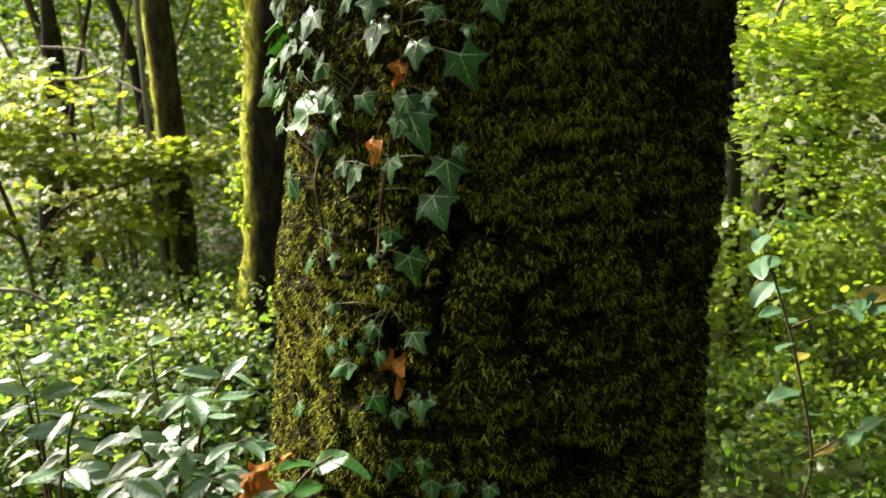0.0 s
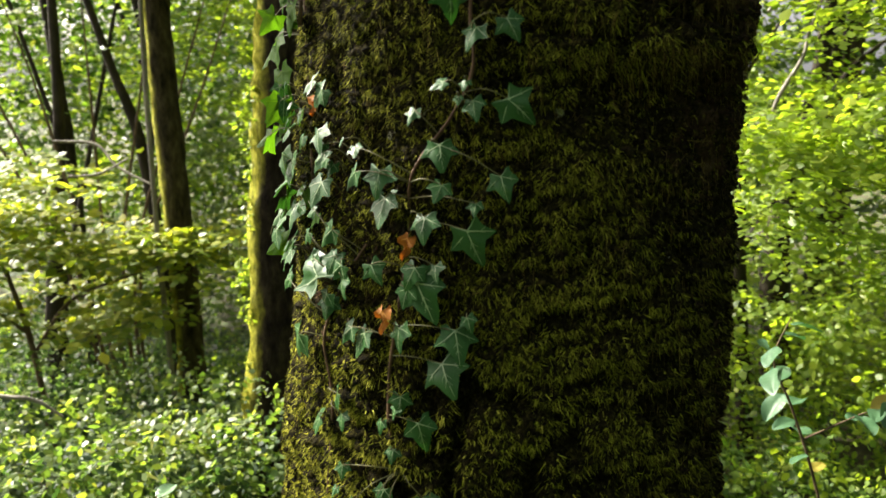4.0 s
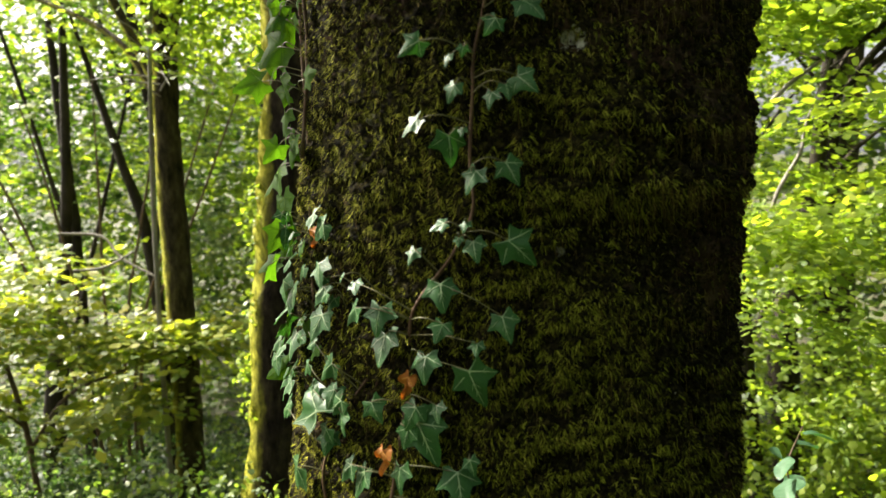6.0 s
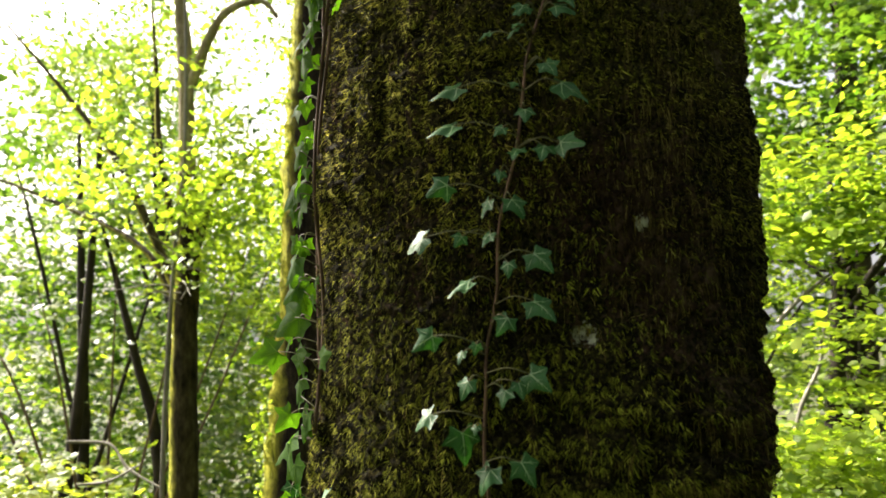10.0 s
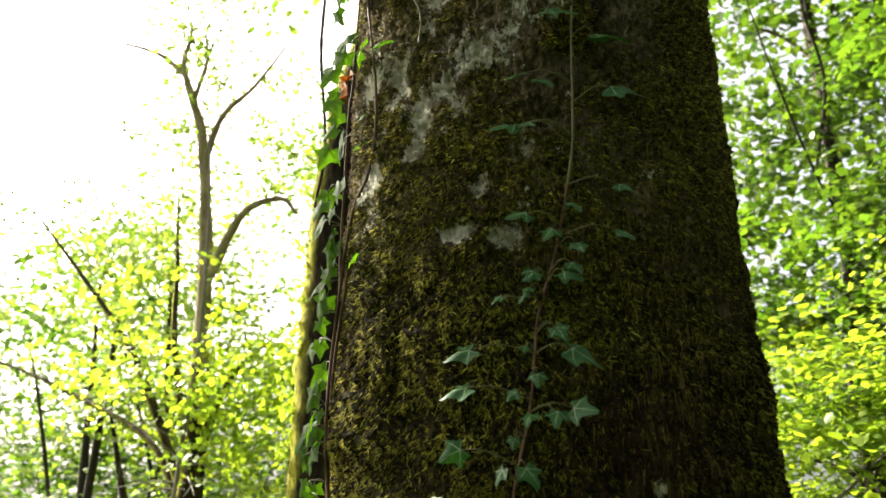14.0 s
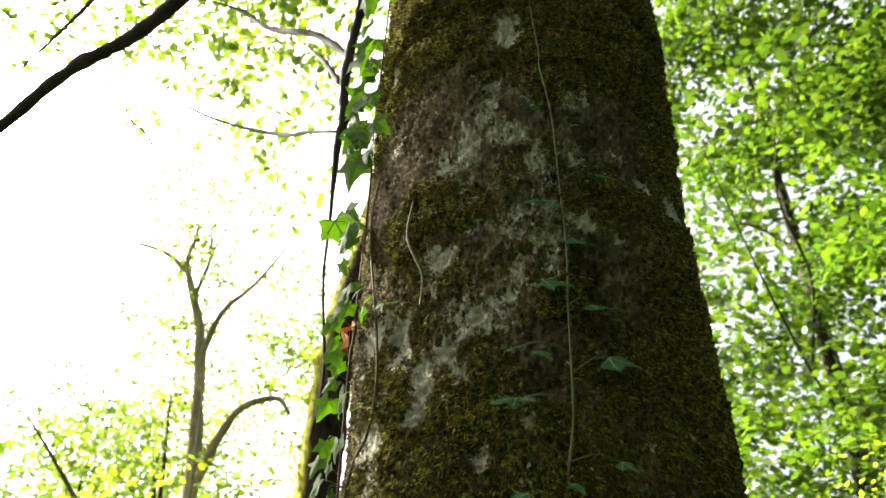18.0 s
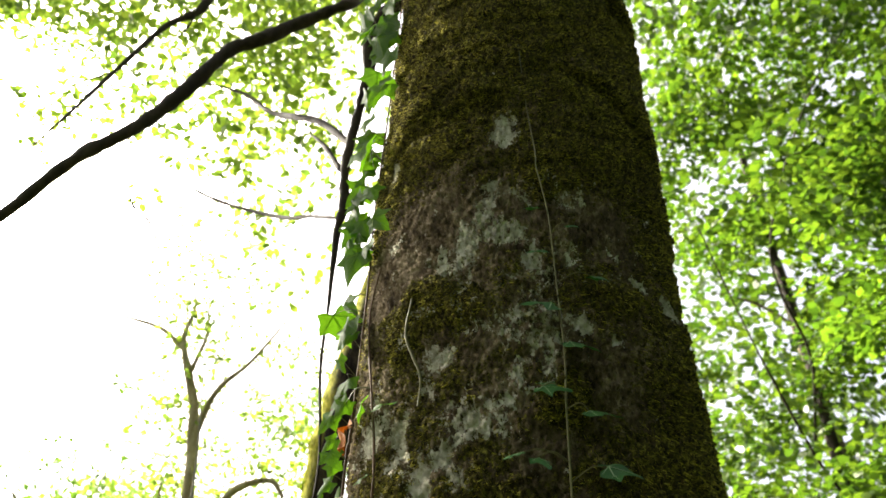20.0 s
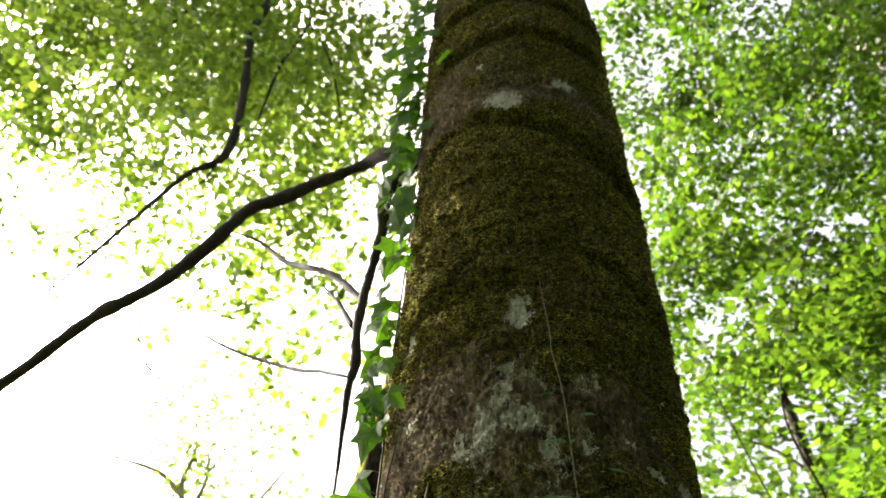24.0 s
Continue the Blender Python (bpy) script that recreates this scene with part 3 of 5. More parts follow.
def build_trunk():
    tree = empty("mossy_tree", "large old beech tree with thick green moss over its brown bark", "tree", at=(0.11, 1.42, -0.1))
    th = np.concatenate([np.linspace(-2.1, 2.1, 380), np.linspace(2.1, 2 * np.pi - 2.1, 50)[1:-1]])
    z = np.concatenate([np.linspace(-0.3, 0.35, 20)[:-1], np.linspace(0.35, 4.9, 800), np.linspace(5.0, 12, 40)])
    zz, tt = np.meshgrid(z, th, indexing="ij")
    rng = np.random.default_rng(8)
    grain = rng.standard_normal(tt.shape) * 0.0032
    p = trunk_place(tt, zz, grain)
    n, m = tt.shape
    i, j = np.meshgrid(np.arange(n - 1), np.arange(m), indexing="ij")
    k = (j + 1) % m
    f = np.stack([i * m + j, i * m + k, (i + 1) * m + k, (i + 1) * m + j], -1).reshape(-1, 4)
    trunk = finish("trunk", arrays_mesh("trunk", p.reshape(-1, 3), f), BARK, tree, "brown bark with pale lichen crusts")
    # last one rises with height and drives the shade in the bark's colour
    for name, amount in (("lichen", lichen_amount), ("moss", moss_amount), ("height_tone", lambda t, z: np.clip((z - 2.15 + 0.15 * waves(t, z, 19, 4, 3)) / 0.3, 0, 1))):
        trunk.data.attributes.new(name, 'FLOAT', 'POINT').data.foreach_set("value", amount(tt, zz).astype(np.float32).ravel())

    def fur(name, count, seed, material, lo, hi, length, width, keep, hang_down, stick, bent=False, lean=1.0):
        rng = np.random.default_rng(seed)
        t = rng.uniform(-1.8, 1.45, count)
        zz = rng.uniform(lo, hi, count)
        k = rng.random(count) < keep(t, zz)
        t, zz = t[k], zz[k]
        c = len(t)
        base = trunk_place(t, zz, -0.003)
        nor = np.stack([np.sin(t), -np.cos(t), 0 * t], -1)
        tan = np.stack([np.cos(t), np.sin(t), 0 * t], -1)
        ln = (length * rng.uniform(0.45, 1.5, c))[:, None]
        sway = lean * rng.standard_normal((c, 1))
        d1 = unit(nor * stick + tan * sway * 0.7 + np.array([0, 0, 1.0]) * (rng.standard_normal((c, 1)) * 0.5 - hang_down * 0.4))
        d2 = unit(nor * stick * 0.5 + tan * sway * 0.9 - np.array([0, 0, 1.0]) * (hang_down + 0.4 * rng.random((c, 1))))
        across = unit(np.cross(d1, nor + 0.3 * rng.standard_normal((c, 3))))
        w = width * rng.uniform(0.6, 1.4, c)[:, None]
        mid = base + d1 * ln * 0.5
        tip = mid + d2 * ln * 0.6
        if bent:
            verts = np.stack([base - across * w, base + across * w, mid + across * w * 0.8, mid - across * w * 0.8, tip], 1).reshape(-1, 3)
            b = np.arange(c)[:, None] * 5
            faces = np.concatenate([b + np.array([0, 1, 2]), b + np.array([0, 2, 3]), b + np.array([3, 2, 4])], 0)
        else:
            verts = np.stack([base - across * w, base + across * w, tip + across * w * 0.3, tip - across * w * 0.3], 1).reshape(-1, 3)
            faces = np.arange(c * 4).reshape(-1, 4)
        ob = finish(name, arrays_mesh(name, verts, faces), material, tree)
        ob["kind"] = "stuff"

    tops = lambda t, z: np.clip((clumps(t, z) - 0.42) * 3.6, 0, 1)
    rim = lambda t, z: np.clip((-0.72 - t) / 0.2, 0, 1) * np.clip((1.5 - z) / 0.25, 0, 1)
    ivied = lambda t, z: 1 - 0.62 * np.exp(-((t + 0.42) / 0.24) ** 2) * np.clip((z - 0.75) / 0.2, 0, 1) * np.clip((1.75 - z) / 0.2, 0, 1)
    thick = lambda t, z: np.clip(cushion_depth(t, z) / 0.03, 0, 1)
    low = lambda t, z: moss_amount(t, z) * tops(t, z) * ivied(t, z) * (0.25 + 0.75 * thick(t, z)) * (1 - 0.75 * np.clip((t - 0.0) / 0.3, 0, 1) * np.clip((z - 1.2) / 0.2, 0, 1))
    carpet = lambda t, z: np.clip(moss_amount(t, z) * 1.6 - 0.35, 0, 1) * (0.45 + 0.55 * tops(t, z))
    high = lambda t, z: np.clip(moss_amount(t, z) * 1.9 - 0.5, 0, 1) * (0.4 + 0.6 * tops(t, z))
    long = lambda t, z: np.clip(0.55 + 0.9 * waves(t, z, 31, 3, 3), 0, 1) * np.clip((2.55 - z) / 0.4, 0, 1) * (0.3 + 0.7 * tops(t, z)) * (1 - 0.85 * rim(t, z)) * (1 - 0.6 * thick(t, z)) * (0.3 + 0.7 * np.clip((t + 0.4) / 0.4, 0, 1))
    fur("moss", 480000, 41, MOSS, 0.4, 2.0, 0.0125, 0.0006, low, 0.9, 0.55, False, 0.7)
    fur("moss", 440000, 47, MOSS, 1.2, 2.5, 0.0085, 0.0006, lambda t, z: carpet(t, z) * (1 - 0.6 * np.clip((t + 0.1) / 0.4, 0, 1)), 0.9, 0.5, False, 0.7)
    # rim moss with the sunlight in its colour
    fur("moss", 330000, 46, MOSS_SUNLIT, 0.4, 1.5, 0.0075, 0.0008, rim, 0.5, 0.6)
    fur("moss", 110000, 45, MOSS, 0.4, 1.3, 0.0100, 0.0011, low, 0.6, 0.7)
    fur("moss", 210000, 42, MOSS_BROWN, 0.95, 2.6, 0.026, 0.0003, long, 1.8, 0.14, True, 0.3)
    fur("moss", 480000, 43, MOSS_DRY, 1.95, 4.8, 0.0095, 0.0006, high, 0.45, 0.65, False, 0.8)
    fur("moss", 140000, 48, MOSS_BROWN, 0.95, 2.7, 0.034, 0.0003, lambda t, z: long(t, z - 0.15) * np.clip((t - 0.0) / 0.3, 0, 1), 2.2, 0.10, True, 0.22)
    fur("moss", 60000, 44, MOSS_BROWN, 1.95, 4.8, 0.012, 0.0005, high, 0.9, 0.4, False, 0.6)
    return tree


TREE = build_trunk()


# ---- ivy ----
def ivy_outline(rng, lobes):
    """Half of the blade's edge, stalk to tip; the stalk joins at (0, 0)."""
    j = lambda s: rng.uniform(-s, s)
    return [(0.08, -0.05), (0.20 + j(0.03), -0.19 + j(0.03)), (0.36 + j(0.03), -0.24 + j(0.04)), (0.36, -0.09), (0.39, 0.02), (0.47, 0.11), (0.60 + lobes + j(0.04), 0.30 + j(0.05)),
            (0.45, 0.345), (0.31 + j(0.02), 0.385), (0.25, 0.50), (0.165, 0.70 + j(0.03)), (0.068, 0.87)]


def ivy_mesh(seed):
    rng = np.random.default_rng(seed)
    half_r, half_l = ivy_outline(rng, rng.uniform(-0.06, 0.06)), ivy_outline(rng, rng.uniform(-0.06, 0.06))
    tip = (rng.uniform(-0.05, 0.05), rng.uniform(0.88, 1.05))
    edge = [(0, 0)] + half_r + [tip] + [(-x, y) for x, y in reversed(half_l)]
    fold, curl, sag = rng.uniform(0.08, 0.34), rng.uniform(0.1, 0.6), rng.uniform(-0.15, 0.15)

    def lift(x, y):
        return -fold * abs(x) - curl * max(0, y - 0.3) ** 2 + sag * x + 0.04 * math.sin(9 * x + 6 * y + seed) + 0.06 * x * x

    bm = bmesh.new()
    hub = (0, 0.08)
    rings = []
    for k in (0.5, 1.0):
        rings.append([bm.verts.new((hub[0] + (x - hub[0]) * k, hub[1] + (y - hub[1]) * k, lift(hub[0] + (x - hub[0]) * k, hub[1] + (y - hub[1]) * k))) for x, y in edge])
    mid = bm.verts.new((*hub, lift(*hub)))
    n = len(edge)
    for i in range(n):
        k = (i + 1) % n
        bm.faces.new((mid, rings[0][i], rings[0][k]))
        bm.faces.new((rings[0][i], rings[1][i], rings[1][k], rings[0][k]))
    # raised pale veins
    ends = [(tip[0] * 0.9, tip[1] * 0.92), (half_r[6][0] * 0.9, half_r[6][1] * 0.95), (-half_l[6][0] * 0.9, half_l[6][1] * 0.95), (half_r[2][0] * 0.85, half_r[2][1] * 0.8), (-half_l[2][0] * 0.85, half_l[2][1] * 0.8)]
    strokes = [((0, 0.02), e, 0.020) for e in ends]
    for e, sgn in ((ends[0], 1), (ends[0], -1)):
        for q in (0.35, 0.55):
            a = (e[0] * q, e[1] * q)
            strokes.append((a, (a[0] + sgn * 0.13 * (1.2 - q), a[1] + 0.16), 0.010))
    for e in ends[1:3]:
        a = (e[0] * 0.5, e[1] * 0.5)
        strokes.append((a, (a[0] * 1.3, a[1] + 0.14), 0.009))
        strokes.append((a, (a[0] * 1.6, a[1] - 0.06), 0.009))
    for a, b, w in strokes:
        d = Vector((b[0] - a[0], b[1] - a[1]))
        s = Vector((-d.y, d.x)).normalized() * w
        prev = None
        for q in (0, 0.5, 1.0):
            x, y = a[0] + d.x * q, a[1] + d.y * q
            k = 1 - 0.8 * q
            row = [bm.verts.new((x + s.x * k * g, y + s.y * k * g, lift(x, y) + 0.012)) for g in (-1, 1)]
            if prev:
                fc = bm.faces.new((prev[0], prev[1], row[1], row[0]))
                fc.material_index = 1
            prev = row
    mesh = bpy.data.meshes.new("leaf")
    bm.to_mesh(mesh)
    bm.free()
    mesh.polygons.foreach_set("use_smooth", [True] * len(mesh.polygons))
    return mesh


def with_materials(mesh, *mats):
    for m in mats:
        mesh.materials.append(m)
    return mesh


IVY_SHADE = [with_materials(ivy_mesh(60 + i), IVY, IVY_VEIN) for i in range(6)]
IVY_SUN = [with_materials(ivy_mesh(80 + i), IVY_LIT, IVY_LIT) for i in range(5)]

LEAVES_FRONT_LOW = [
    (-45, 1.46, 1.8, 3.8, -40), (-38, 1.46, 1.8, 4.5, 0), (-37, 1.42, 1.8, 5.3, 5), (-25, 1.45, 1.8, 3.3, -20), (-28, 1.4, 1.8, 4.4, 10),
    (-18, 1.43, 1.8, 2.2, 0), (-18, 1.38, 1.8, 5.8, 25), (-13, 1.46, 1.8, 4.0, 20), (-38, 1.33, 1.8, 3.7, 40), (-30, 1.33, 1.8, 4.0, -20),
    (-25, 1.34, 1.8, 2.8, 20), (-27, 1.3, 1.8, 6.9, 30), (-31, 1.3, 1.8, 3.5, -10), (-32, 1.24, 1.8, 4.0, 10), (-41, 1.22, 1.8, 4.7, -10),
    (-45, 1.23, 1.8, 3.8, -30), (-20, 1.24, 1.8, 5.5, 10), (-22, 1.19, 1.8, 6.2, 30), (-18, 1.27, 1.8, 2.5, 20), (-31, 1.14, 1.8, 3.3, 0),
]
LEAVES_FRONT_BASE = [
    (-26, 1.1, 1.8, 4.9, 20), (-35, 1.1, 1.8, 2.2, 0), (-32, 1.06, 1.8, 2.5, 0), (-44, 1.01, 1.8, 2.5, 10), (-46, 0.97, 1.8, 1.8, 0),
    (-41, 0.96, 1.8, 2.1, -10), (-44, 0.94, 1.8, 2.0, 0), (-34, 0.99, 1.8, 3.3, -10), (-36, 0.96, 1.8, 2.1, 0), (-32, 0.95, 1.8, 2.8, 0),
    (-41, 0.92, 1.8, 4.7, -40), (-24, 0.99, 1.8, 4.0, 40), (-31, 0.88, 1.8, 3.9, 40), (-27, 0.86, 1.8, 3.2, 10), (-22, 0.89, 1.8, 4.1, 10),
    (-28, 0.77, 1.8, 4.1, 0), (-21, 0.79, 1.8, 2.9, 0), (-19, 0.75, 1.8, 4.2, 10), (-14, 0.76, 1.8, 2.9, -10), (-8, 0.75, 1.8, 3.3, 0),
]
LEAVES_FRONT_SIDE = [
    (-57, 1.32, 1.8, 7.0, -130), (-52, 1.27, 1.8, 3.2, -30), (-52, 1.37, 1.8, 3.6, -40), (-60, 1.36, 1.8, 2.4, -40), (-58, 1.4, 1.8, 2.1, -60),
    (-65, 1.4, 1.8, 2.0, -60), (-63, 1.18, 1.8, 5.3, -35), (-47, 1.12, 1.8, 3.7, -40), (-53, 1.07, 1.8, 3.7, -50), (-54, 0.81, 1.8, 2.6, -30),
    (-72, 1.27, 1.8, 3.7, -30), (-84, 1.36, 2.9, 3.7, -60), (-64, 1.43, 1.8, 2.6, -30), (-75, 1.45, 1.8, 2.9, 0), (-45, 1.09, 1.8, 2.4, 20),
    (-32, 1.13, 1.8, 2.1, 0),
]
LEAVES_MIDDLE = [
    (-20, 1.65, 1.8, 4.4, -20), (-13, 1.66, 1.8, 4.5, 30), (-26, 1.59, 1.8, 3.0, -60), (-21, 1.59, 1.8, 2.1, 0), (-19, 1.56, 1.8, 4.0, 15),
    (-11, 1.56, 1.8, 6.3, 50), (-31, 1.55, 1.8, 3.0, -10), (-22, 1.57, 1.8, 1.8, 0), (-25, 1.5, 1.8, 4.6, 10), (-44, 1.5, 1.8, 2.4, 20),
    (-51, 1.47, 1.8, 2.5, -10), (-54, 1.5, 1.8, 2.0, 0), (-48, 1.51, 1.8, 1.8, 10), (-32, 1.82, 1.8, 4.4, -50), (-25, 1.8, 1.8, 2.2, -20),
    (-22, 1.81, 1.8, 2.0, -10), (-24, 1.76, 1.8, 3.4, -20), (-17, 1.75, 1.8, 3.0, -10), (-14, 1.76, 1.8, 3.0, 10), (-11, 1.77, 1.8, 4.6, 50),
]
LEAVES_MIDDLE_TOP = [
    (-32, 1.72, 1.8, 4.2, -50), (-24, 1.69, 1.8, 5.4, 10), (-22, 1.71, 1.8, 1.7, 0), (-20, 1.95, 1.8, 2.8, -30), (-16, 1.91, 1.8, 2.7, 0),
    (-10, 1.92, 1.8, 4.7, 40), (-25, 1.95, 1.8, 2.6, -30), (-34, 1.95, 1.8, 4.9, -70), (-25, 1.89, 1.8, 4.6, -60), (-17, 1.84, 1.8, 3.6, -30),
    (-10, 1.86, 1.8, 5.0, 40),
]
LEAVES_EDGE_LOW = [
    (-84, 1.64, 4.0, 4.9, -50), (-72, 1.58, 1.8, 3.3, -20), (-84, 1.54, 3.0, 4.2, -60), (-85, 1.52, 1.8, 4.0, -30), (-64, 1.54, 1.8, 2.8, -10),
    (-83, 1.5, 4.4, 3.6, -60), (-75, 1.45, 1.8, 2.7, -20), (-73, 1.42, 1.8, 2.9, -40), (-61, 1.42, 1.8, 3.0, -20), (-84, 1.31, 2.4, 4.4, -60),
    (-57, 1.39, 1.8, 2.3, -20), (-84, 2.06, 3.9, 5.6, -20), (-84, 2.03, 3.2, 3.0, 0), (-85, 1.98, 2.0, 3.4, -10), (-84, 1.9, 3.8, 4.5, -50),
    (-85, 1.92, 2.4, 3.4, -30), (-67, 1.91, 1.8, 2.0, -10), (-69, 1.88, 1.8, 2.7, -10),
]
LEAVES_EDGE_MID = [
    (-84, 1.85, 4.1, 7.4, -60), (-82, 1.8, 7.6, 5.6, -70), (-84, 1.81, 4.1, 3.1, 0), (-84, 1.79, 2.4, 4.3, -100), (-61, 1.8, 1.8, 3.8, 110),
    (-85, 1.72, 1.8, 2.9, 0), (-84, 1.69, 4.0, 4.5, -40), (-72, 1.68, 1.8, 3.3, -20),
]
LEAVES_UPPER = [
    (-27, 2.15, 1.8, 5.1, -60), (-28, 2.1, 1.8, 5.0, -60), (-29, 2.02, 1.8, 4.5, -60), (-20, 1.99, 1.8, 3.1, -40), (-14, 1.99, 1.8, 4.2, 30),
    (-17, 2.03, 1.8, 2.1, -10), (-7, 2.17, 1.8, 3.5, 30), (-14, 2.15, 1.8, 2.0, -20), (-3, 2.14, 1.8, 5.8, 70), (-12, 2.11, 1.8, 3.0, 0),
    (-17, 2.09, 1.8, 2.4, -40), (-14, 2.06, 1.8, 3.1, -10), (-9, 2.06, 1.8, 3.7, -10), (-4, 2.07, 1.8, 4.9, 60), (-14, 2.22, 1.8, 2.5, -30),
    (-12, 2.25, 1.8, 3.1, -50), (-4, 2.25, 1.8, 4.1, 60),
]
LEAVES_EDGE_UPPER = [
    (-85, 2.3, 2.0, 4.7, -30), (-85, 2.22, 2.0, 3.2, 0), (-84, 2.07, 3.7, 6.1, -50), (-84, 2.03, 3.6, 2.9, -20), (-85, 2.15, 2.0, 3.0, 0),
    (-77, 2.38, 1.8, 4.5, -10), (-80, 2.34, 1.8, 3.9, -10), (-85, 1.97, 2.2, 3.5, -20), (-84, 1.91, 3.1, 4.3, -40), (-85, 2.26, 2.0, 3.1, 20),
    (-79, 2.1, 1.8, 2.5, 10),
]
LEAVES_HIGH = [
    (-7, 2.55, 1.8, 4.7, 20), (-14, 2.56, 1.8, 3.8, -60), (-16, 2.48, 1.8, 5.1, -70), (-11, 2.48, 1.8, 3.4, 30), (11, 2.54, 1.8, 9.5, 70),
    (8, 2.63, 1.8, 6.6, 70), (-3, 2.67, 1.8, 6.7, 80), (9, 2.38, 1.8, 3.7, 40), (8, 2.31, 1.8, 3.7, 30), (-14, 2.34, 1.8, 4.5, -50),
    (-8, 2.31, 1.8, 4.0, -20), (-2, 2.29, 1.8, 3.5, 10), (-2, 2.35, 1.8, 3.5, 10), (-12, 2.25, 1.8, 3.0, -20), (-3, 2.26, 1.8, 3.3, 20),
    (-13, 2.23, 1.8, 2.3, -30), (-19, 2.22, 1.8, 2.3, -50), (-7, 2.17, 1.8, 3.2, 20),
]
LEAVES_EDGE_HIGH = [
    (-84, 2.83, 2.0, 6.1, -20), (-62, 2.72, 1.8, 5.2, 30), (-83, 2.75, 4.4, 5.0, -50), (-84, 2.66, 2.0, 4.0, -10), (-83, 2.58, 3.5, 5.0, -30),
    (-71, 2.48, 1.8, 4.6, 0), (-58, 2.53, 1.8, 3.1, 20), (-57, 2.58, 1.8, 2.9, 30), (-81, 2.46, 1.8, 3.1, -10), (-74, 2.37, 1.8, 4.5, -20),
    (-76, 2.34, 1.8, 3.2, -30), (-51, 2.7, 1.8, 4.6, -150), (-58, 2.33, 1.8, 3.1, -120), (-84, 2.3, 2.8, 3.9, -30), (-74, 2.4, 1.8, 3.0, 10),
    (-84, 2.79, 2.4, 4.6, 0),
]
LEAVES_TOP = [
    (-5, 2.83, 1.8, 9.0, -80), (5, 2.75, 1.8, 8.0, 80), (-5, 2.94, 1.8, 4.3, -70), (12, 2.89, 1.8, 4.5, 70), (-6, 3.04, 1.8, 3.7, -60),
    (6, 3.0, 1.8, 3.2, 60),
]
LEAVES_EDGE_TOP = [
    (-85, 3.45, 2.2, 4.9, 0), (-84, 3.39, 3.7, 6.8, -20), (-72, 3.28, 1.8, 6.1, 20), (-84, 3.3, 5.1, 5.5, -20), (-84, 3.21, 4.2, 7.2, -30),
    (-62, 3.15, 1.8, 6.4, 40), (-85, 3.14, 2.1, 6.2, -10), (-84, 2.94, 2.8, 4.6, -10), (-78, 3.21, 1.8, 6.0, 20), (-72, 3.12, 1.8, 5.5, 10),
    (-83, 3.17, 5.2, 4.7, -40),
]
LEAVES_EDGE_CROWN = [
    (-84, 4.27, 7.1, 9.5, -10), (-83, 4.15, 7.7, 9.5, 20), (-83, 4.03, 7.3, 7.4, 0), (-83, 3.88, 8.7, 7.4, -30), (-85, 3.86, 2.7, 7.0, 20),
    (-84, 3.66, 5.1, 7.1, -20), (-85, 3.58, 4.7, 6.4, 0), (-85, 3.52, 3.7, 5.3, 20), (-83, 3.42, 1.8, 4.8, 20), (-84, 4.21, 4.6, 8.3, 20),
    (-84, 3.49, 5.5, 4.4, -20),
]
LEAVES_EDGE_CROWN_TOP = [
    (-85, 5.05, 10.5, 9.5, -20), (-87, 4.94, 6.1, 9.5, 10), (-84, 4.78, 13.0, 9.5, -20), (-84, 4.63, 13.8, 9.5, -30), (-51, 4.49, 1.8, 9.5, 40),
    (-86, 4.56, 8.4, 9.5, 0), (-88, 4.48, 2.6, 9.5, 20), (-84, 4.36, 8.9, 9.5, -10), (-86, 4.28, 4.2, 9.5, 10), (-79, 5.13, 1.8, 9.5, 20),
    (-85, 4.18, 7.5, 8.6, 0), (-88, 4.71, 2.4, 9.5, 30), (-65, 4.79, 1.8, 9.5, 20),
]
STEM_MAIN = [
    (-31, 1.03), (-34, 1.09), (-35, 1.16), (-34, 1.22), (-34, 1.32),
    (-33, 1.4), (-32, 1.47), (-24, 1.55), (-20, 1.61), (-21, 1.68),
    (-21, 1.76), (-21, 1.81), (-19, 1.88), (-18, 1.97), (-14, 2.07),
    (-12, 2.16), (-11, 2.2), (-6, 2.3), (-3, 2.39), (-1, 2.47),
    (0, 2.64), (1, 2.74), (1, 2.89), (0, 3.05), (-3, 3.16),
    (-3, 3.2), (-5, 3.36), (-7, 3.54),
]
STEM_EDGE = [
    (-65, 1.42), (-74, 1.71), (-80, 1.92), (-78, 2.15), (-73, 2.33),
    (-85, 2.37), (-84, 2.68), (-85, 2.75), (-85, 3.11), (-86, 3.27),
    (-85, 3.7), (-87, 4.28), (-70, 4.83),
]
STEM_EDGE_THIN = [
    (-70, 1.68), (-72, 1.87), (-74, 2.1), (-73, 2.42), (-61, 2.5),
    (-57, 2.62), (-72, 2.93), (-68, 3.06),
]
STEM_BARE = [
    (-42, 2.69), (-42, 2.75), (-46, 2.83), (-45, 2.91),
]


def set_leaf(name, mesh, parent, place, nor, way, size):
    """One leaf object: place of its stalk end, its face's normal and the way its tip points."""
    ob = new(name, mesh)
    hang(ob, parent)
    way = Vector(way)
    nor = Vector(nor).normalized()
    way = (way - nor * way.dot(nor)).normalized()
    m = Matrix.Identity(4)
    x = way.cross(nor)
    for r in range(3):
        m[r][0], m[r][1], m[r][2], m[r][3] = x[r] * size, way[r] * size, nor[r] * size, place[r]
    ob.matrix_basis = m
    return ob


def stem_line(table, out):
    t = np.array(table, float)
    return [trunk_place(np.array(radians(a)), np.array(z), out) for a, z in t]


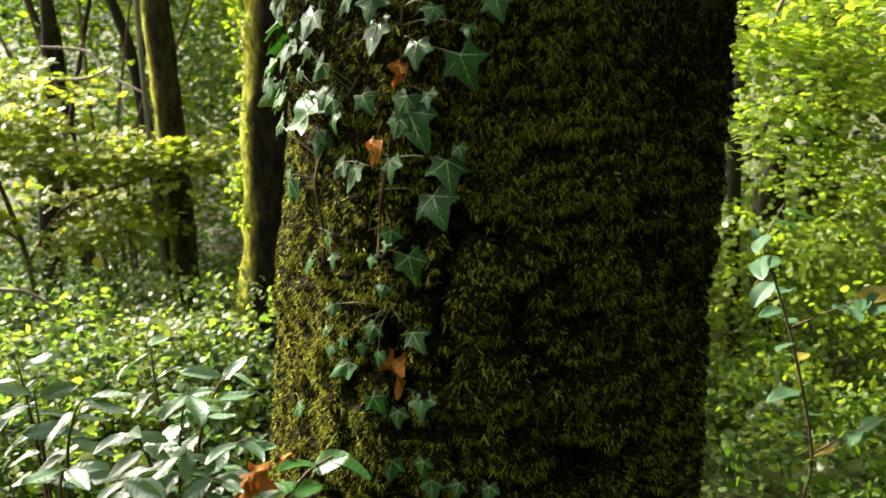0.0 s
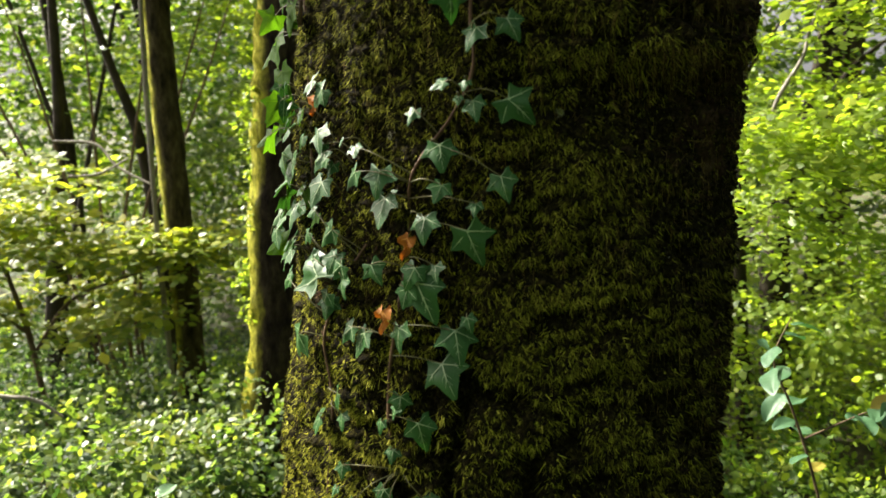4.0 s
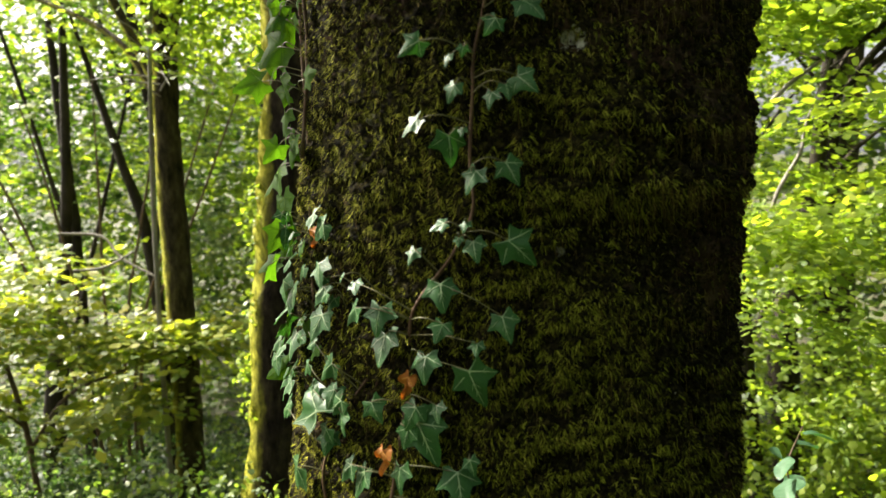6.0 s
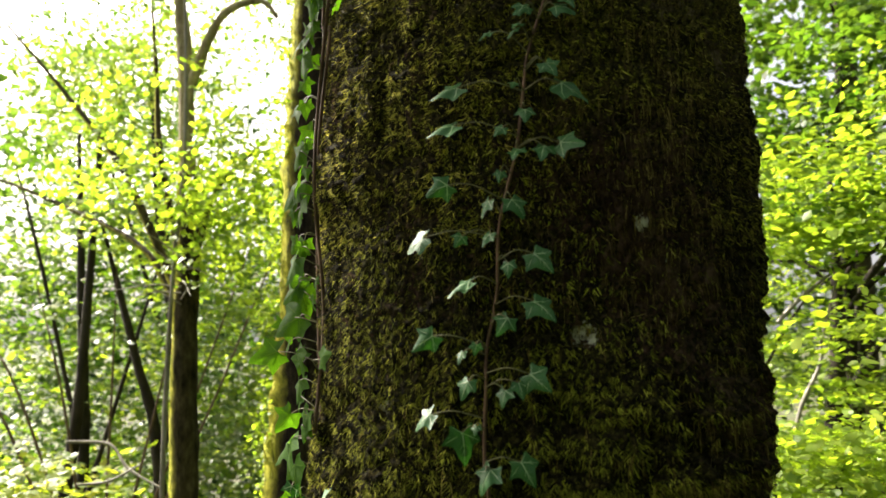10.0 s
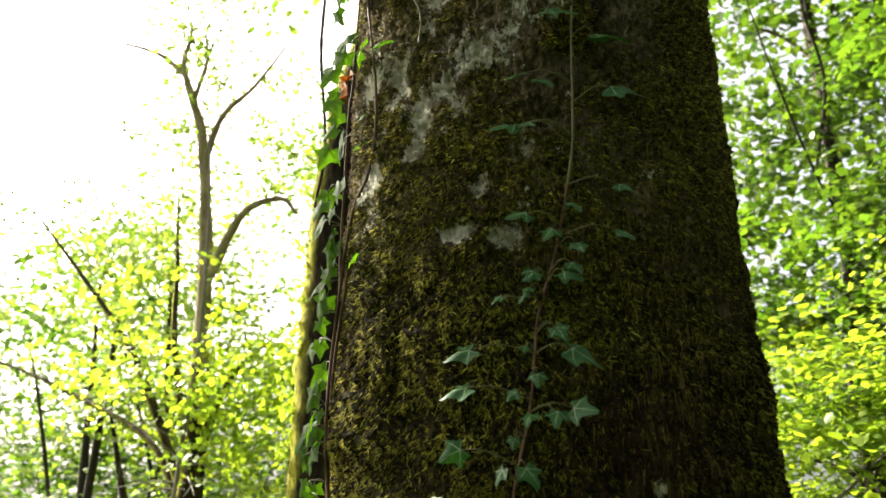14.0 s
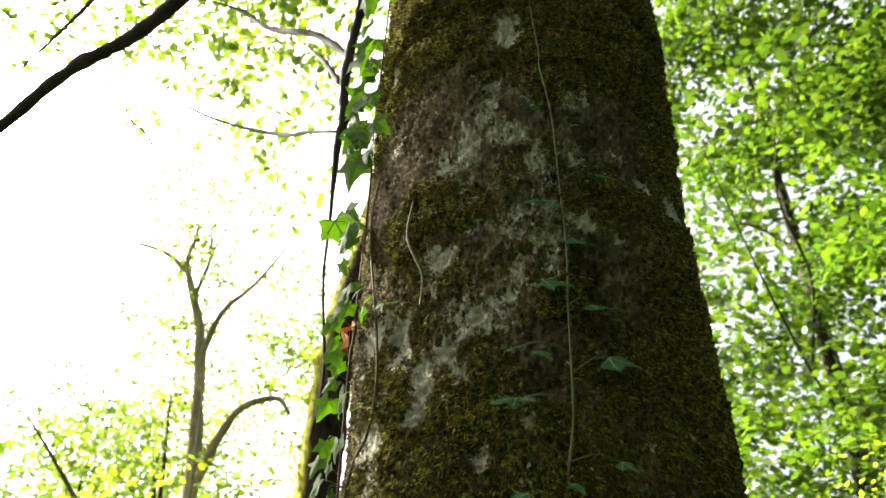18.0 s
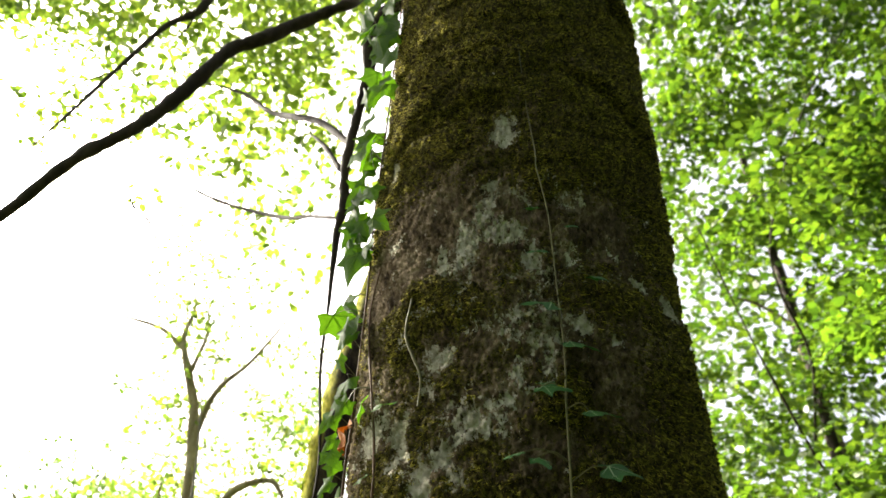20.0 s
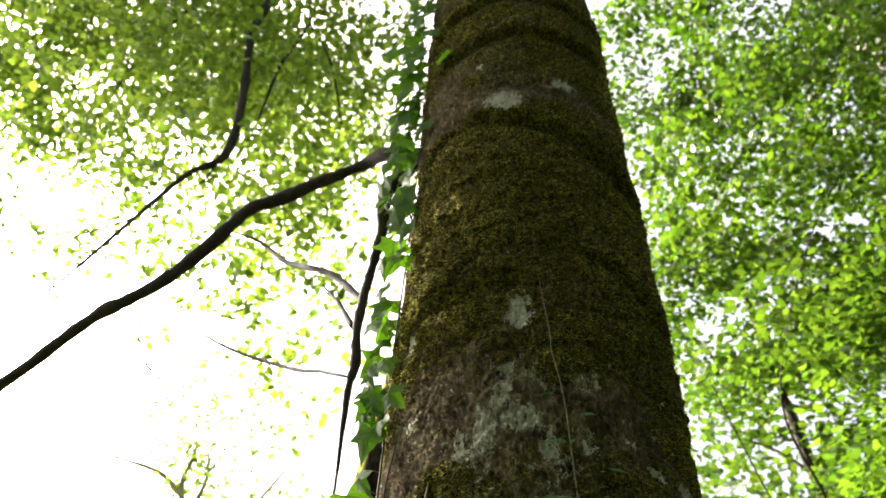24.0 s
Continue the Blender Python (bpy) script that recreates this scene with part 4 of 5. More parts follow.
def ivy(name, label, stems, rows, meshes, seed, grow, tilt):
    rng = np.random.default_rng(seed)
    vine = empty(name, label, "ivy", group="ivy on the trunk", at=stems[0][0][0])
    for points, radii, material in stems:
        tube("stem", points, radii, material, vine, 7, 6, rough=0.06, seed=seed)
    feet = np.vstack([spline(p, 6) for p, _, _ in stems])
    stalks = []
    for angle, z, out, size, turn in rows:
        a = radians(angle)
        c = leaf_place(np.array(a), np.array(z), out / 100)
        nor = np.array([math.sin(a), -math.cos(a), 0.0])
        tan = np.array([math.cos(a), math.sin(a), 0.0])
        if abs(angle) > (78 if z < 2.6 else 64):
            nor = unit(nor * 0.55 + np.array([0.25, -0.85, 0]) * rng.uniform(0.3, 1.0))
            tan = np.array([-nor[1], nor[0], 0.0])
        face = unit(nor + np.array([0, 0, tilt + 1.1 * min(1, max(0, (z - 2.0) / 0.7)) * (abs(angle) < 60) + 0.25 * rng.standard_normal()]) + tan * 0.3 * rng.standard_normal())
        w = tan * math.sin(radians(turn)) - np.array([0, 0, math.cos(radians(turn))]) + nor * 0.15
        w = unit(w - face * np.dot(w, face))
        s = min(size, 10.0 if z > 2.8 and abs(angle) > 60 else 7.2) / 100 * grow * (0.9 if z > 1.5 else 1.1)
        base = c - w * s * 0.38
        set_leaf("leaf", meshes[rng.integers(len(meshes))], vine, base, face, w, s)
        d = np.linalg.norm(feet - base, axis=1) + 0.4 * np.maximum(0, feet[:, 2] - base[2])
        foot = feet[np.argmin(d)]
        if np.linalg.norm(foot - base) < 0.11:
            mid = (foot + base) / 2 + nor * 0.012 + np.array([0, 0, 0.008])
            stalks.append(([foot, mid, base], [0.0011, 0.0009, 0.0007]))
        else:
            foot = base - nor * (out / 100 + 0.012) - np.array([0, 0, 0.02]) + tan * 0.03 * rng.standard_normal()
            stalks.append(([foot, (foot + base) / 2 + np.array([0, 0, 0.012]), base], [0.0011, 0.0008, 0.0007]))
    if stalks:
        tubes("stalk", stalks, STEM_GREEN, vine, 5, 4)["kind"] = "stuff"
    return vine


ivy("climbing_ivy", "climbing ivy with dark green pale-veined leaves on the mossy trunk",
    [(stem_line(STEM_MAIN[:19], 0.006), [0.003, 0.0027, 0.0025, 0.0023, 0.0022], STEM), (stem_line(STEM_MAIN[18:], 0.007), [0.0022, 0.0020, 0.0016, 0.0012, 0.0008], STEM_GREEN)],
    LEAVES_FRONT_LOW + LEAVES_FRONT_BASE + LEAVES_MIDDLE + LEAVES_MIDDLE_TOP + LEAVES_UPPER + LEAVES_HIGH + LEAVES_TOP, IVY_SHADE, 5, 0.9, 0.6)
rfill = np.random.default_rng(55)
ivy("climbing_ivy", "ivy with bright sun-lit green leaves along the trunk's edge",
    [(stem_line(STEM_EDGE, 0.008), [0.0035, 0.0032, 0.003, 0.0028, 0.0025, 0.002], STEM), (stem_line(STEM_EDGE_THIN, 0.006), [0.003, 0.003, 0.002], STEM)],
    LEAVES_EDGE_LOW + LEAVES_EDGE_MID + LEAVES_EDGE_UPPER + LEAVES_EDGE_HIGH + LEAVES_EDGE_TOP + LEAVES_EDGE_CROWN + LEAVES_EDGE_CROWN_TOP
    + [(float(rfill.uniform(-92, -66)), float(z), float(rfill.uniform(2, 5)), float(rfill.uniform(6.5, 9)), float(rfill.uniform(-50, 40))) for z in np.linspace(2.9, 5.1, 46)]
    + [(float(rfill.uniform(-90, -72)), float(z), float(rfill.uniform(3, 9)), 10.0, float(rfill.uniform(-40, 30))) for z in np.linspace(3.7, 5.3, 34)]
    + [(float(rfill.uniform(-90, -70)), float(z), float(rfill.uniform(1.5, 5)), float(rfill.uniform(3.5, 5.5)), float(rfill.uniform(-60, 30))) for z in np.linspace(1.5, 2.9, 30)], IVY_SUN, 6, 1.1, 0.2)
ivy("climbing_ivy", "low ivy shoots with small glossy leaves on the moss",
    [(stem_line([(-50, 0.95), (-52, 1.1), (-56, 1.2), (-50, 1.3), (-44, 1.36)], 0.005), [0.003, 0.002], STEM)],
    LEAVES_FRONT_SIDE + [(float(rfill.uniform(-82, -46)), float(rfill.uniform(1.24, 1.6)), float(rfill.uniform(1.5, 3.0)), float(rfill.uniform(2.0, 4.4)), float(rfill.uniform(-70, 30))) for k in range(34)], IVY_SHADE, 7, 1.05, 0.5)
ivy("climbing_ivy", "thin bare dry ivy stem on lichen-covered bark",
    [(stem_line(STEM_BARE, 0.006), [0.0025, 0.003, 0.003, 0.002], STEM_GREEN)], [], IVY_SHADE, 8, 1.0, 0.3)


def dead_leaf(place, nor, way, size, seed):
    rng = np.random.default_rng(seed)
    mesh = ivy_mesh(seed)
    co = np.empty(len(mesh.vertices) * 3)
    mesh.vertices.foreach_get("co", co)
    co = co.reshape(-1, 3)
    co[:, 0] *= 0.72
    co[:, 2] += 1.3 * co[:, 0] ** 2 + 0.14 * np.sin(9 * co[:, 1] + 3 * co[:, 0]) + 0.07 * np.sin(17 * co[:, 0] + 13 * co[:, 1] + seed)
    mesh.vertices.foreach_set("co", co.ravel())
    with_materials(mesh, DEAD, DEAD)
    tagged(set_leaf("dead_leaf", mesh, None, place, nor, way, size), "curled orange-brown dead leaf caught in the ivy", "leaf", group="dead leaves")


for i, (a, z, s, w) in enumerate(((-29, 0.92, 0.068, 0.2), (-35, 1.265, 0.036, 0.1), (-31, 1.37, 0.034, -0.2), (-62, 1.56, 0.03, 0.2), (-76, 2.70, 0.055, 0.1))):
    th = radians(a)
    dead_leaf(trunk_place(np.array(th), np.array(z + s * 0.4), 0.022), (math.sin(th) - 0.2, -math.cos(th), 0.25), (w, 0, -1), s, 101 + i)


# ---- branches of the mossy tree ----
def limb(name, points, radii, material, parent, sides=9, label="", seed=1):
    return tube(name, points, radii, material, parent, sides, 7, label, 0.07, seed)


limb("limb", [(0.15, 1.3, 4.2), (-0.19, 1.45, 4.46), (-0.32, 1.6, 4.57), (-0.49, 1.62, 4.46), (-0.59, 1.6, 4.34), (-0.70, 1.6, 4.26), (-0.81, 1.6, 4.04), (-0.93, 1.6, 3.85), (-1.07, 1.6, 3.71), (-1.23, 1.65, 3.53), (-1.5, 1.75, 3.3), (-1.8, 1.9, 3.0)],
     [0.03, 0.026, 0.024, 0.024, 0.025, 0.024, 0.022, 0.021, 0.02, 0.016, 0.012, 0.006], BARK_DARK, TREE, 10, "dark mossy drooping limb", 3)
limb("limb", [(0.1, 1.35, 4.55), (-0.19, 1.6, 4.47), (-0.22, 1.7, 4.30), (-0.25, 1.75, 4.14), (-0.28, 1.78, 3.91), (-0.275, 1.8, 3.75), (-0.29, 1.8, 3.63), (-0.295, 1.8, 3.33), (-0.30, 1.8, 3.14), (-0.28, 1.8, 2.86), (-0.30, 1.8, 2.68)],
     [0.035, 0.03, 0.022, 0.016, 0.017, 0.020, 0.012, 0.005, 0.0045, 0.004, 0.003], BARK_DARK, TREE, 9, "dead hanging branch with knots", 4)
BRANCHES = [
    ([(-0.27, 1.78, 4.01), (-0.43, 2.0, 4.36), (-0.68, 2.3, 4.72), (-0.89, 2.5, 5.07), (-1.14, 2.6, 5.26)], [0.013, 0.014, 0.016, 0.012, 0.009, 0.004]),
    ([(-0.30, 1.8, 3.69), (-0.41, 2.0, 3.86), (-0.58, 2.3, 4.10), (-0.94, 2.6, 4.44), (-1.28, 2.8, 4.78)], [0.005, 0.008, 0.010, 0.008, 0.004]),
    ([(-0.30, 1.8, 3.91), (-0.37, 1.9, 4.11), (-0.45, 2.0, 4.29)], [0.011, 0.009, 0.004]),
    ([(-0.7, 2.4, 9.0), (-1.27, 2.5, 8.34), (-1.29, 2.5, 7.89), (-1.33, 2.5, 7.31), (-1.22, 2.5, 6.38), (-1.21, 2.5, 5.80), (-1.38, 2.5, 5.58), (-1.55, 2.5, 5.19), (-1.69, 2.5, 4.85), (-1.8, 2.5, 4.6)], [0.035, 0.034, 0.033, 0.032, 0.03, 0.028, 0.015, 0.013, 0.009, 0.004]),
    ([(-0.7, 2.6, 9.6), (-1.09, 2.8, 8.96), (-1.03, 2.8, 8.16), (-1.15, 2.8, 7.46), (-1.18, 2.8, 6.88), (-1.19, 2.8, 6.5)], [0.02, 0.02, 0.018, 0.014, 0.010, 0.005]),
    ([(-1.03, 2.8, 8.16), (-0.78, 2.8, 7.52), (-0.61, 2.8, 6.66)], [0.014, 0.011, 0.005]),
    ([(-1.3, 2.9, 9.9), (-2.23, 3.2, 9.27), (-2.48, 3.2, 8.08), (-2.53, 3.2, 7.34)], [0.02, 0.018, 0.013, 0.006]),
    ([(-1.01, 1.62, 3.76), (-0.94, 1.65, 3.69), (-0.90, 1.7, 3.62), (-0.84, 1.7, 3.56), (-0.78, 1.7, 3.43), (-0.77, 1.7, 3.3)], [0.003, 0.0025, 0.003, 0.002, 0.0015]),
    ([(-1.21, 2.5, 5.85), (-1.26, 2.5, 5.6), (-1.31, 2.5, 5.45)], [0.008, 0.006, 0.003]),
    ([(-1.55, 2.5, 5.19), (-1.75, 2.5, 5.05), (-1.9, 2.5, 4.95)], [0.006, 0.005, 0.002])]
for k, (p, r) in enumerate(BRANCHES):
    limb("branch", p, r, BARK_DARK, TREE, 7, "", 20 + k)
limb("limb", [(0.33, 1.2, 7.6), (0.1, 1.7, 8.4), (-0.7, 2.4, 9.0), (-1.3, 2.9, 9.9), (-2.6, 3.6, 11.0)], [0.10, 0.08, 0.06, 0.045, 0.02], BARK_DARK, TREE, 9, "", 13)


# ---- trees of the wood ----
def wood_tree(name, label, path, radii, bark, boughs=(), crowns=(), seed=1, bough=None):
    """A tree: trunk, boughs (path, radii) and crowns (centres, spread, leaves each, leaf length, material)."""
    base = path[0]
    rng = np.random.default_rng(seed)
    t = empty(name, label, "tree", group="trees of the wood", at=base)
    tube("trunk", path, radii, bark, t, 14, 8, rough=0.05, seed=seed)
    for p, r in boughs:
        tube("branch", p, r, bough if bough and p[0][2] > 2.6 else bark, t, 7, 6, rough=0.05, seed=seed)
    for centres, spread, per, size, m in crowns:
        foliage("crown", centres, spread, per, size, m, t, rng)
    return t


rs = np.random.default_rng(70)
B_Z = rs.uniform(0.6, 3.6, 150)
# the sparse, mossy tree against the sky
A_CROWN = np.vstack([blob(rs, 18, (-1.5, 4.0, 2.65), (0.45, 0.5, 0.35)), blob(rs, 75, (-0.78, 3.9, 2.45), (0.40, 0.4, 0.5)), blob(rs, 8, (-1.2, 4.0, 3.0), (0.5, 0.3, 0.5))])
A_TOP = np.vstack([blob(rs, 56, (-1.3, 4.1, 4.2), (0.25, 0.3, 0.8)), blob(rs, 66, (-0.75, 4.2, 4.0), (0.35, 0.3, 0.8)), blob(rs, 36, (-1.3, 4.1, 4.95), (0.45, 0.3, 0.4))])
# high boughs of this tree have the glare in their bark colour
wood_tree("slender_tree", "slender mossy tree with sparse yellow-green leaves at the clearing",
          [(-1.12, 4.05, -0.75), (-1.11, 4.05, -0.2), (-1.10, 4.05, 0.24), (-1.12, 4.1, 0.97), (-1.13, 4.1, 1.79), (-1.12, 4.1, 2.36), (-1.13, 4.1, 2.7)],
          [0.10, 0.085, 0.074, 0.072, 0.068, 0.06, 0.052], BARK_MOSSY,
          [([(-1.13, 4.1, 2.66), (-1.14, 4.1, 3.0), (-1.16, 4.1, 3.43), (-1.23, 4.1, 4.04), (-1.31, 4.1, 4.31), (-1.39, 4.1, 4.57), (-1.36, 4.1, 4.8), (-1.42, 4.1, 5.05)], [0.053, 0.045, 0.038, 0.032, 0.028, 0.018, 0.010, 0.004]),
           ([(-1.12, 4.1, 3.2), (-1.0, 4.0, 3.43), (-0.89, 3.95, 3.56), (-0.71, 3.9, 3.59), (-0.63, 3.9, 3.5)], [0.03, 0.024, 0.018, 0.01]),
           ([(-1.21, 4.1, 3.9), (-1.1, 4.0, 4.16), (-0.93, 4.0, 4.36), (-0.73, 4.0, 4.69)], [0.025, 0.018, 0.012, 0.006]),
           ([(-1.38, 4.1, 4.5), (-1.55, 4.1, 4.64), (-1.84, 4.1, 4.73)], [0.02, 0.014, 0.007]),
           ([(-1.17, 4.1, 2.0), (-1.42, 4.3, 2.33), (-1.91, 4.6, 2.59), (-2.48, 4.9, 2.84), (-3.0, 5.1, 3.0)], [0.022, 0.018, 0.014, 0.010, 0.005]),
           ([(-1.14, 4.1, 2.0), (-1.54, 4.3, 2.77), (-1.93, 4.5, 3.26), (-2.43, 4.7, 3.83)], [0.03, 0.022, 0.014, 0.006]),
           ([(-1.13, 4.1, 2.1), (-1.3, 4.2, 2.8), (-1.36, 4.3, 3.3), (-1.40, 4.3, 3.8)], [0.026, 0.02, 0.014, 0.006]),
           ([(-1.31, 4.1, 4.3), (-1.25, 4.1, 4.6), (-1.27, 4.1, 4.8), (-1.2, 4.1, 5.0)], [0.018, 0.012, 0.008, 0.003]),
           ([(-1.1, 4.1, 2.2), (-0.95, 4.0, 2.6), (-0.72, 3.9, 2.8)], [0.02, 0.014, 0.006])],
          [(A_CROWN, 0.19, 28, 0.044, LIME), (A_TOP, 0.13, 18, 0.038, SOFT)], 71, BARK_GLARE)
# small lime leaves along the left edge stand in for sunlit moss
wood_tree("leaning_tree", "dark trunk edged with sun-lit yellow moss among the undergrowth",
          [(-0.59, 3.2, -0.5), (-0.545, 3.2, 0.13), (-0.50, 3.2, 0.83), (-0.455, 3.2, 1.47), (-0.425, 3.2, 1.89), (-0.405, 3.2, 2.51), (-0.385, 3.2, 3.0), (-0.335, 3.2, 3.6), (-0.1, 3.3, 5.0), (0.2, 3.5, 8.0)],
          [0.17, 0.14, 0.12, 0.112, 0.105, 0.10, 0.096, 0.09, 0.06, 0.03], BARK_MOSSY_DARK, (), [(np.stack([np.interp(B_Z, [0.1, 1.5, 3.5], [-0.68, -0.58, -0.47]) + 0.02 * rs.standard_normal(150), 3.2 + 0.06 * rs.standard_normal(150), B_Z], -1), 0.035, 12, 0.022, LIME)], 72)
for k, (p, r) in enumerate([
        ([(-2.22, 5.0, -0.9), (-2.18, 5.0, 0.0), (-2.05, 5.0, 1.0), (-1.99, 5.0, 1.6), (-1.95, 5.1, 3.2)], [0.09, 0.085, 0.05, 0.04, 0.015]),
        ([(-2.16, 5.5, -0.9), (-2.15, 5.5, 1.0), (-2.19, 5.5, 2.0), (-2.3, 5.6, 3.6)], [0.06, 0.05, 0.04, 0.012]),
        ([(-1.42, 5.0, -0.9), (-1.50, 5.0, 1.0), (-1.67, 5.0, 1.75), (-1.9, 5.0, 2.6)], [0.05, 0.045, 0.035, 0.01]),
        ([(-1.62, 6.2, -0.9), (-1.7, 6.2, 1.4), (-1.9, 6.3, 2.8), (-2.0, 6.3, 4.0)], [0.07, 0.06, 0.05, 0.015]),
        ([(-0.98, 6.5, -0.9), (-0.95, 6.5, 1.5), (-0.8, 6.6, 3.6), (-0.7, 6.6, 5.0)], [0.08, 0.07, 0.05, 0.02])]):
    top = np.array(p[-1])
    wood_tree("young_tree", "thin dark-stemmed young tree among the undergrowth", p, [q * 0.8 for q in r], BARK_DARK, [([p[1], tuple((np.array(p[1]) + top) / 2 + np.array([0.35 * (-1) ** k, 0.1, 0.2])), tuple(top + np.array([0.5 * (-1) ** k, 0.1, -0.4]))], [0.02, 0.013, 0.004])],
              [(blob(rs, 80, top + np.array([0, 0.5, 0.2]), (0.7, 0.7, 0.6)), 0.24, 24, 0.05, SOFT if k % 2 else GREEN)] if k in (1, 3, 4) else [(blob(rs, 14, top, (0.3, 0.3, 0.2)), 0.2, 22, 0.05, SOFT)], 80 + k)
# tree added out of view to block sun from the trunk and near sapling
wood_tree("unseen_shade_tree", "unseen leafy young tree added to shade the trunk and sapling", [(-3.4, 2.3, 0.0), (-3.3, 2.35, 2.0), (-3.1, 2.4, 4.0), (-3.0, 2.4, 5.8)], [0.09, 0.08, 0.05, 0.015], BARK_DARK,
          [([(-3.2, 2.4, 3.2), (-3.0, 2.1, 4.0), (-2.9, 1.8, 4.6)], [0.03, 0.02, 0.006]), ([(-3.15, 2.4, 3.6), (-2.9, 2.7, 4.3), (-2.8, 3.0, 4.9)], [0.03, 0.02, 0.006])],
          [(np.stack([rs.uniform(-3.5, -2.5, 120), rs.uniform(1.6, 3.1, 120), rs.uniform(3.7, 6.0, 120)], -1), 0.24, 24, 0.055, GREEN),
           (np.stack([rs.uniform(-3.2, -2.72, 22), rs.uniform(2.75, 3.1, 22), rs.uniform(2.95, 3.2, 22)], -1), 0.2, 22, 0.055, GREEN)], 77)
# second tree added out of view to keep sun off the trunk's ivy
wood_tree("unseen_tall_tree", "unseen tall leafy tree added to shade the trunk's ivy", [(-5.3, 4.9, -0.7), (-5.2, 4.8, 2.0), (-5.0, 4.7, 5.0), (-4.9, 4.6, 8.2)], [0.14, 0.12, 0.08, 0.02], BARK_DARK,
          [([(-5.0, 4.7, 5.4), (-4.7, 4.4, 6.2), (-4.5, 4.2, 6.8)], [0.04, 0.025, 0.006]), ([(-5.0, 4.7, 5.6), (-5.3, 5.0, 6.5), (-5.5, 5.1, 7.2)], [0.04, 0.025, 0.006])],
          [(np.stack([rs.uniform(-5.7, -4.3, 80), rs.uniform(4.2, 5.5, 80), rs.uniform(6.2, 8.3, 80)], -1), 0.28, 24, 0.06, GREEN)], 78)
# right-hand trees: full crowns from the ground up
for k, (p, r, b) in enumerate([
        ([(1.98, 3.6, -1.0), (1.90, 3.6, -0.2), (1.79, 3.6, 0.7), (1.75, 3.6, 1.6), (1.8, 3.7, 2.3)], [0.05, 0.045, 0.04, 0.02, 0.005], BARK_DARK),
        # shade put into the colour: dark bark lets this trunk sink among the leaves
        ([(2.40, 4.0, -1.1), (2.33, 4.0, -0.4), (2.24, 4.0, 0.6), (2.36, 4.0, 1.3), (2.42, 4.0, 2.0), (2.5, 4.1, 2.9)], [0.11, 0.095, 0.08, 0.055, 0.03, 0.008], BARK_DARK),
        ([(3.9, 6.0, -1.2), (3.9, 6.0, 2.0), (4.0, 6.0, 6.0), (4.1, 6.0, 10.0)], [0.16, 0.11, 0.06, 0.02], BARK_BROWN),
        ([(5.5, 3.3, -0.6), (5.3, 3.2, 5.0), (4.85, 3.2, 9.3), (4.63, 3.2, 10.7), (4.5, 3.2, 12.5)], [0.26, 0.23, 0.2, 0.18, 0.12], BARK_GREY),
        ([(1.2, 6.5, -1.2), (1.25, 6.5, 3.0), (1.3, 6.5, 8.0)], [0.12, 0.1, 0.04], BARK_DARK)]):
    wood_tree("wood_tree", "tall leafy woodland tree with a %s trunk" % ("grey" if b is BARK_GREY else "dark"), p, r, b,
              [([tuple(np.array(p[q])), tuple(np.array(p[q]) + np.array([0.3 * s, 0.1, 0.35])), tuple(np.array(p[q]) + np.array([0.75 * s, 0.25, 0.6]))], [r[q] * 0.4, r[q] * 0.28, 0.004]) for q, s in ((len(p) - 3, 1), (len(p) - 2, -1), (len(p) - 2, 1))], (), 90 + k)
BOUGHS = [([(2.94, 4.6, 1.6), (2.3, 3.6, 2.0), (2.08, 2.8, 2.27), (1.98, 2.9, 2.18), (1.89, 3.0, 2.10), (1.80, 3.1, 2.06), (1.71, 3.2, 2.11), (1.60, 3.3, 2.11)], [0.03, 0.024, 0.018, 0.015, 0.013, 0.011, 0.008, 0.004]),
          ([(2.95, 4.6, 2.4), (2.5, 3.6, 2.4), (2.16, 3.1, 2.14), (2.10, 3.2, 2.03), (2.04, 3.3, 1.92), (1.99, 3.4, 1.76)], [0.03, 0.022, 0.016, 0.014, 0.012, 0.006]),
          ([(2.97, 4.55, 3.6), (2.4, 3.9, 3.8), (2.0, 3.5, 4.3), (1.7, 3.2, 4.9)], [0.014, 0.010, 0.007, 0.003]),
          ([(3.0, 4.5, 4.8), (2.5, 3.8, 5.2), (2.7, 3.2, 6.0), (3.2, 2.9, 6.8)], [0.014, 0.010, 0.007, 0.003]),
          ([(2.95, 4.6, 1.0), (2.5, 3.8, 1.3), (2.1, 3.3, 1.35), (1.75, 3.0, 1.25)], [0.025, 0.018, 0.012, 0.005])]
big = empty("beech_tree", "beech with layered sprays of bright sun-lit green leaves", "tree", group="trees of the wood", at=(3.4, 5.4, -1.0))
# trunk bark chosen dark, with the shade behind the leaves in its colour
tube("trunk", [(3.4, 5.4, -1.1), (3.4, 5.4, 2.0), (3.5, 5.3, 5.0), (3.6, 5.3, 9.0)], [0.08, 0.06, 0.04, 0.02], BARK_DARK, big, 12, 8, rough=0.05)
for p, r in BOUGHS:
    tube("branch", [(3.4, 5.4, p[0][2] - 0.25)] + p, r, BARK_DARK, big, 7, 6, rough=0.06)
rb = np.random.default_rng(91)


def column(rng, n, x, y, z, clumps, size):
    return clumpy(rng, n, (x[0], y[0], z[0]), (x[1], y[1], z[1]), clumps, size)


foliage("crown", column(rb, 700, (1.5, 4.2), (2.9, 5.5), (0.2, 3.2), 62, (0.26, 0.26, 0.05)), 0.29, 40, 0.046, LIME, big, rb, 0.88, "stuff", 0.05, 0.32)
foliage("crown", column(rb, 520, (2.3, 4.6), (2.8, 5.6), (3.0, 7.5), 28, (0.22, 0.22, 0.12)), 0.27, 22, 0.070, GREEN, big, rb, 0.82, "stuff", 0.07, 0.36)
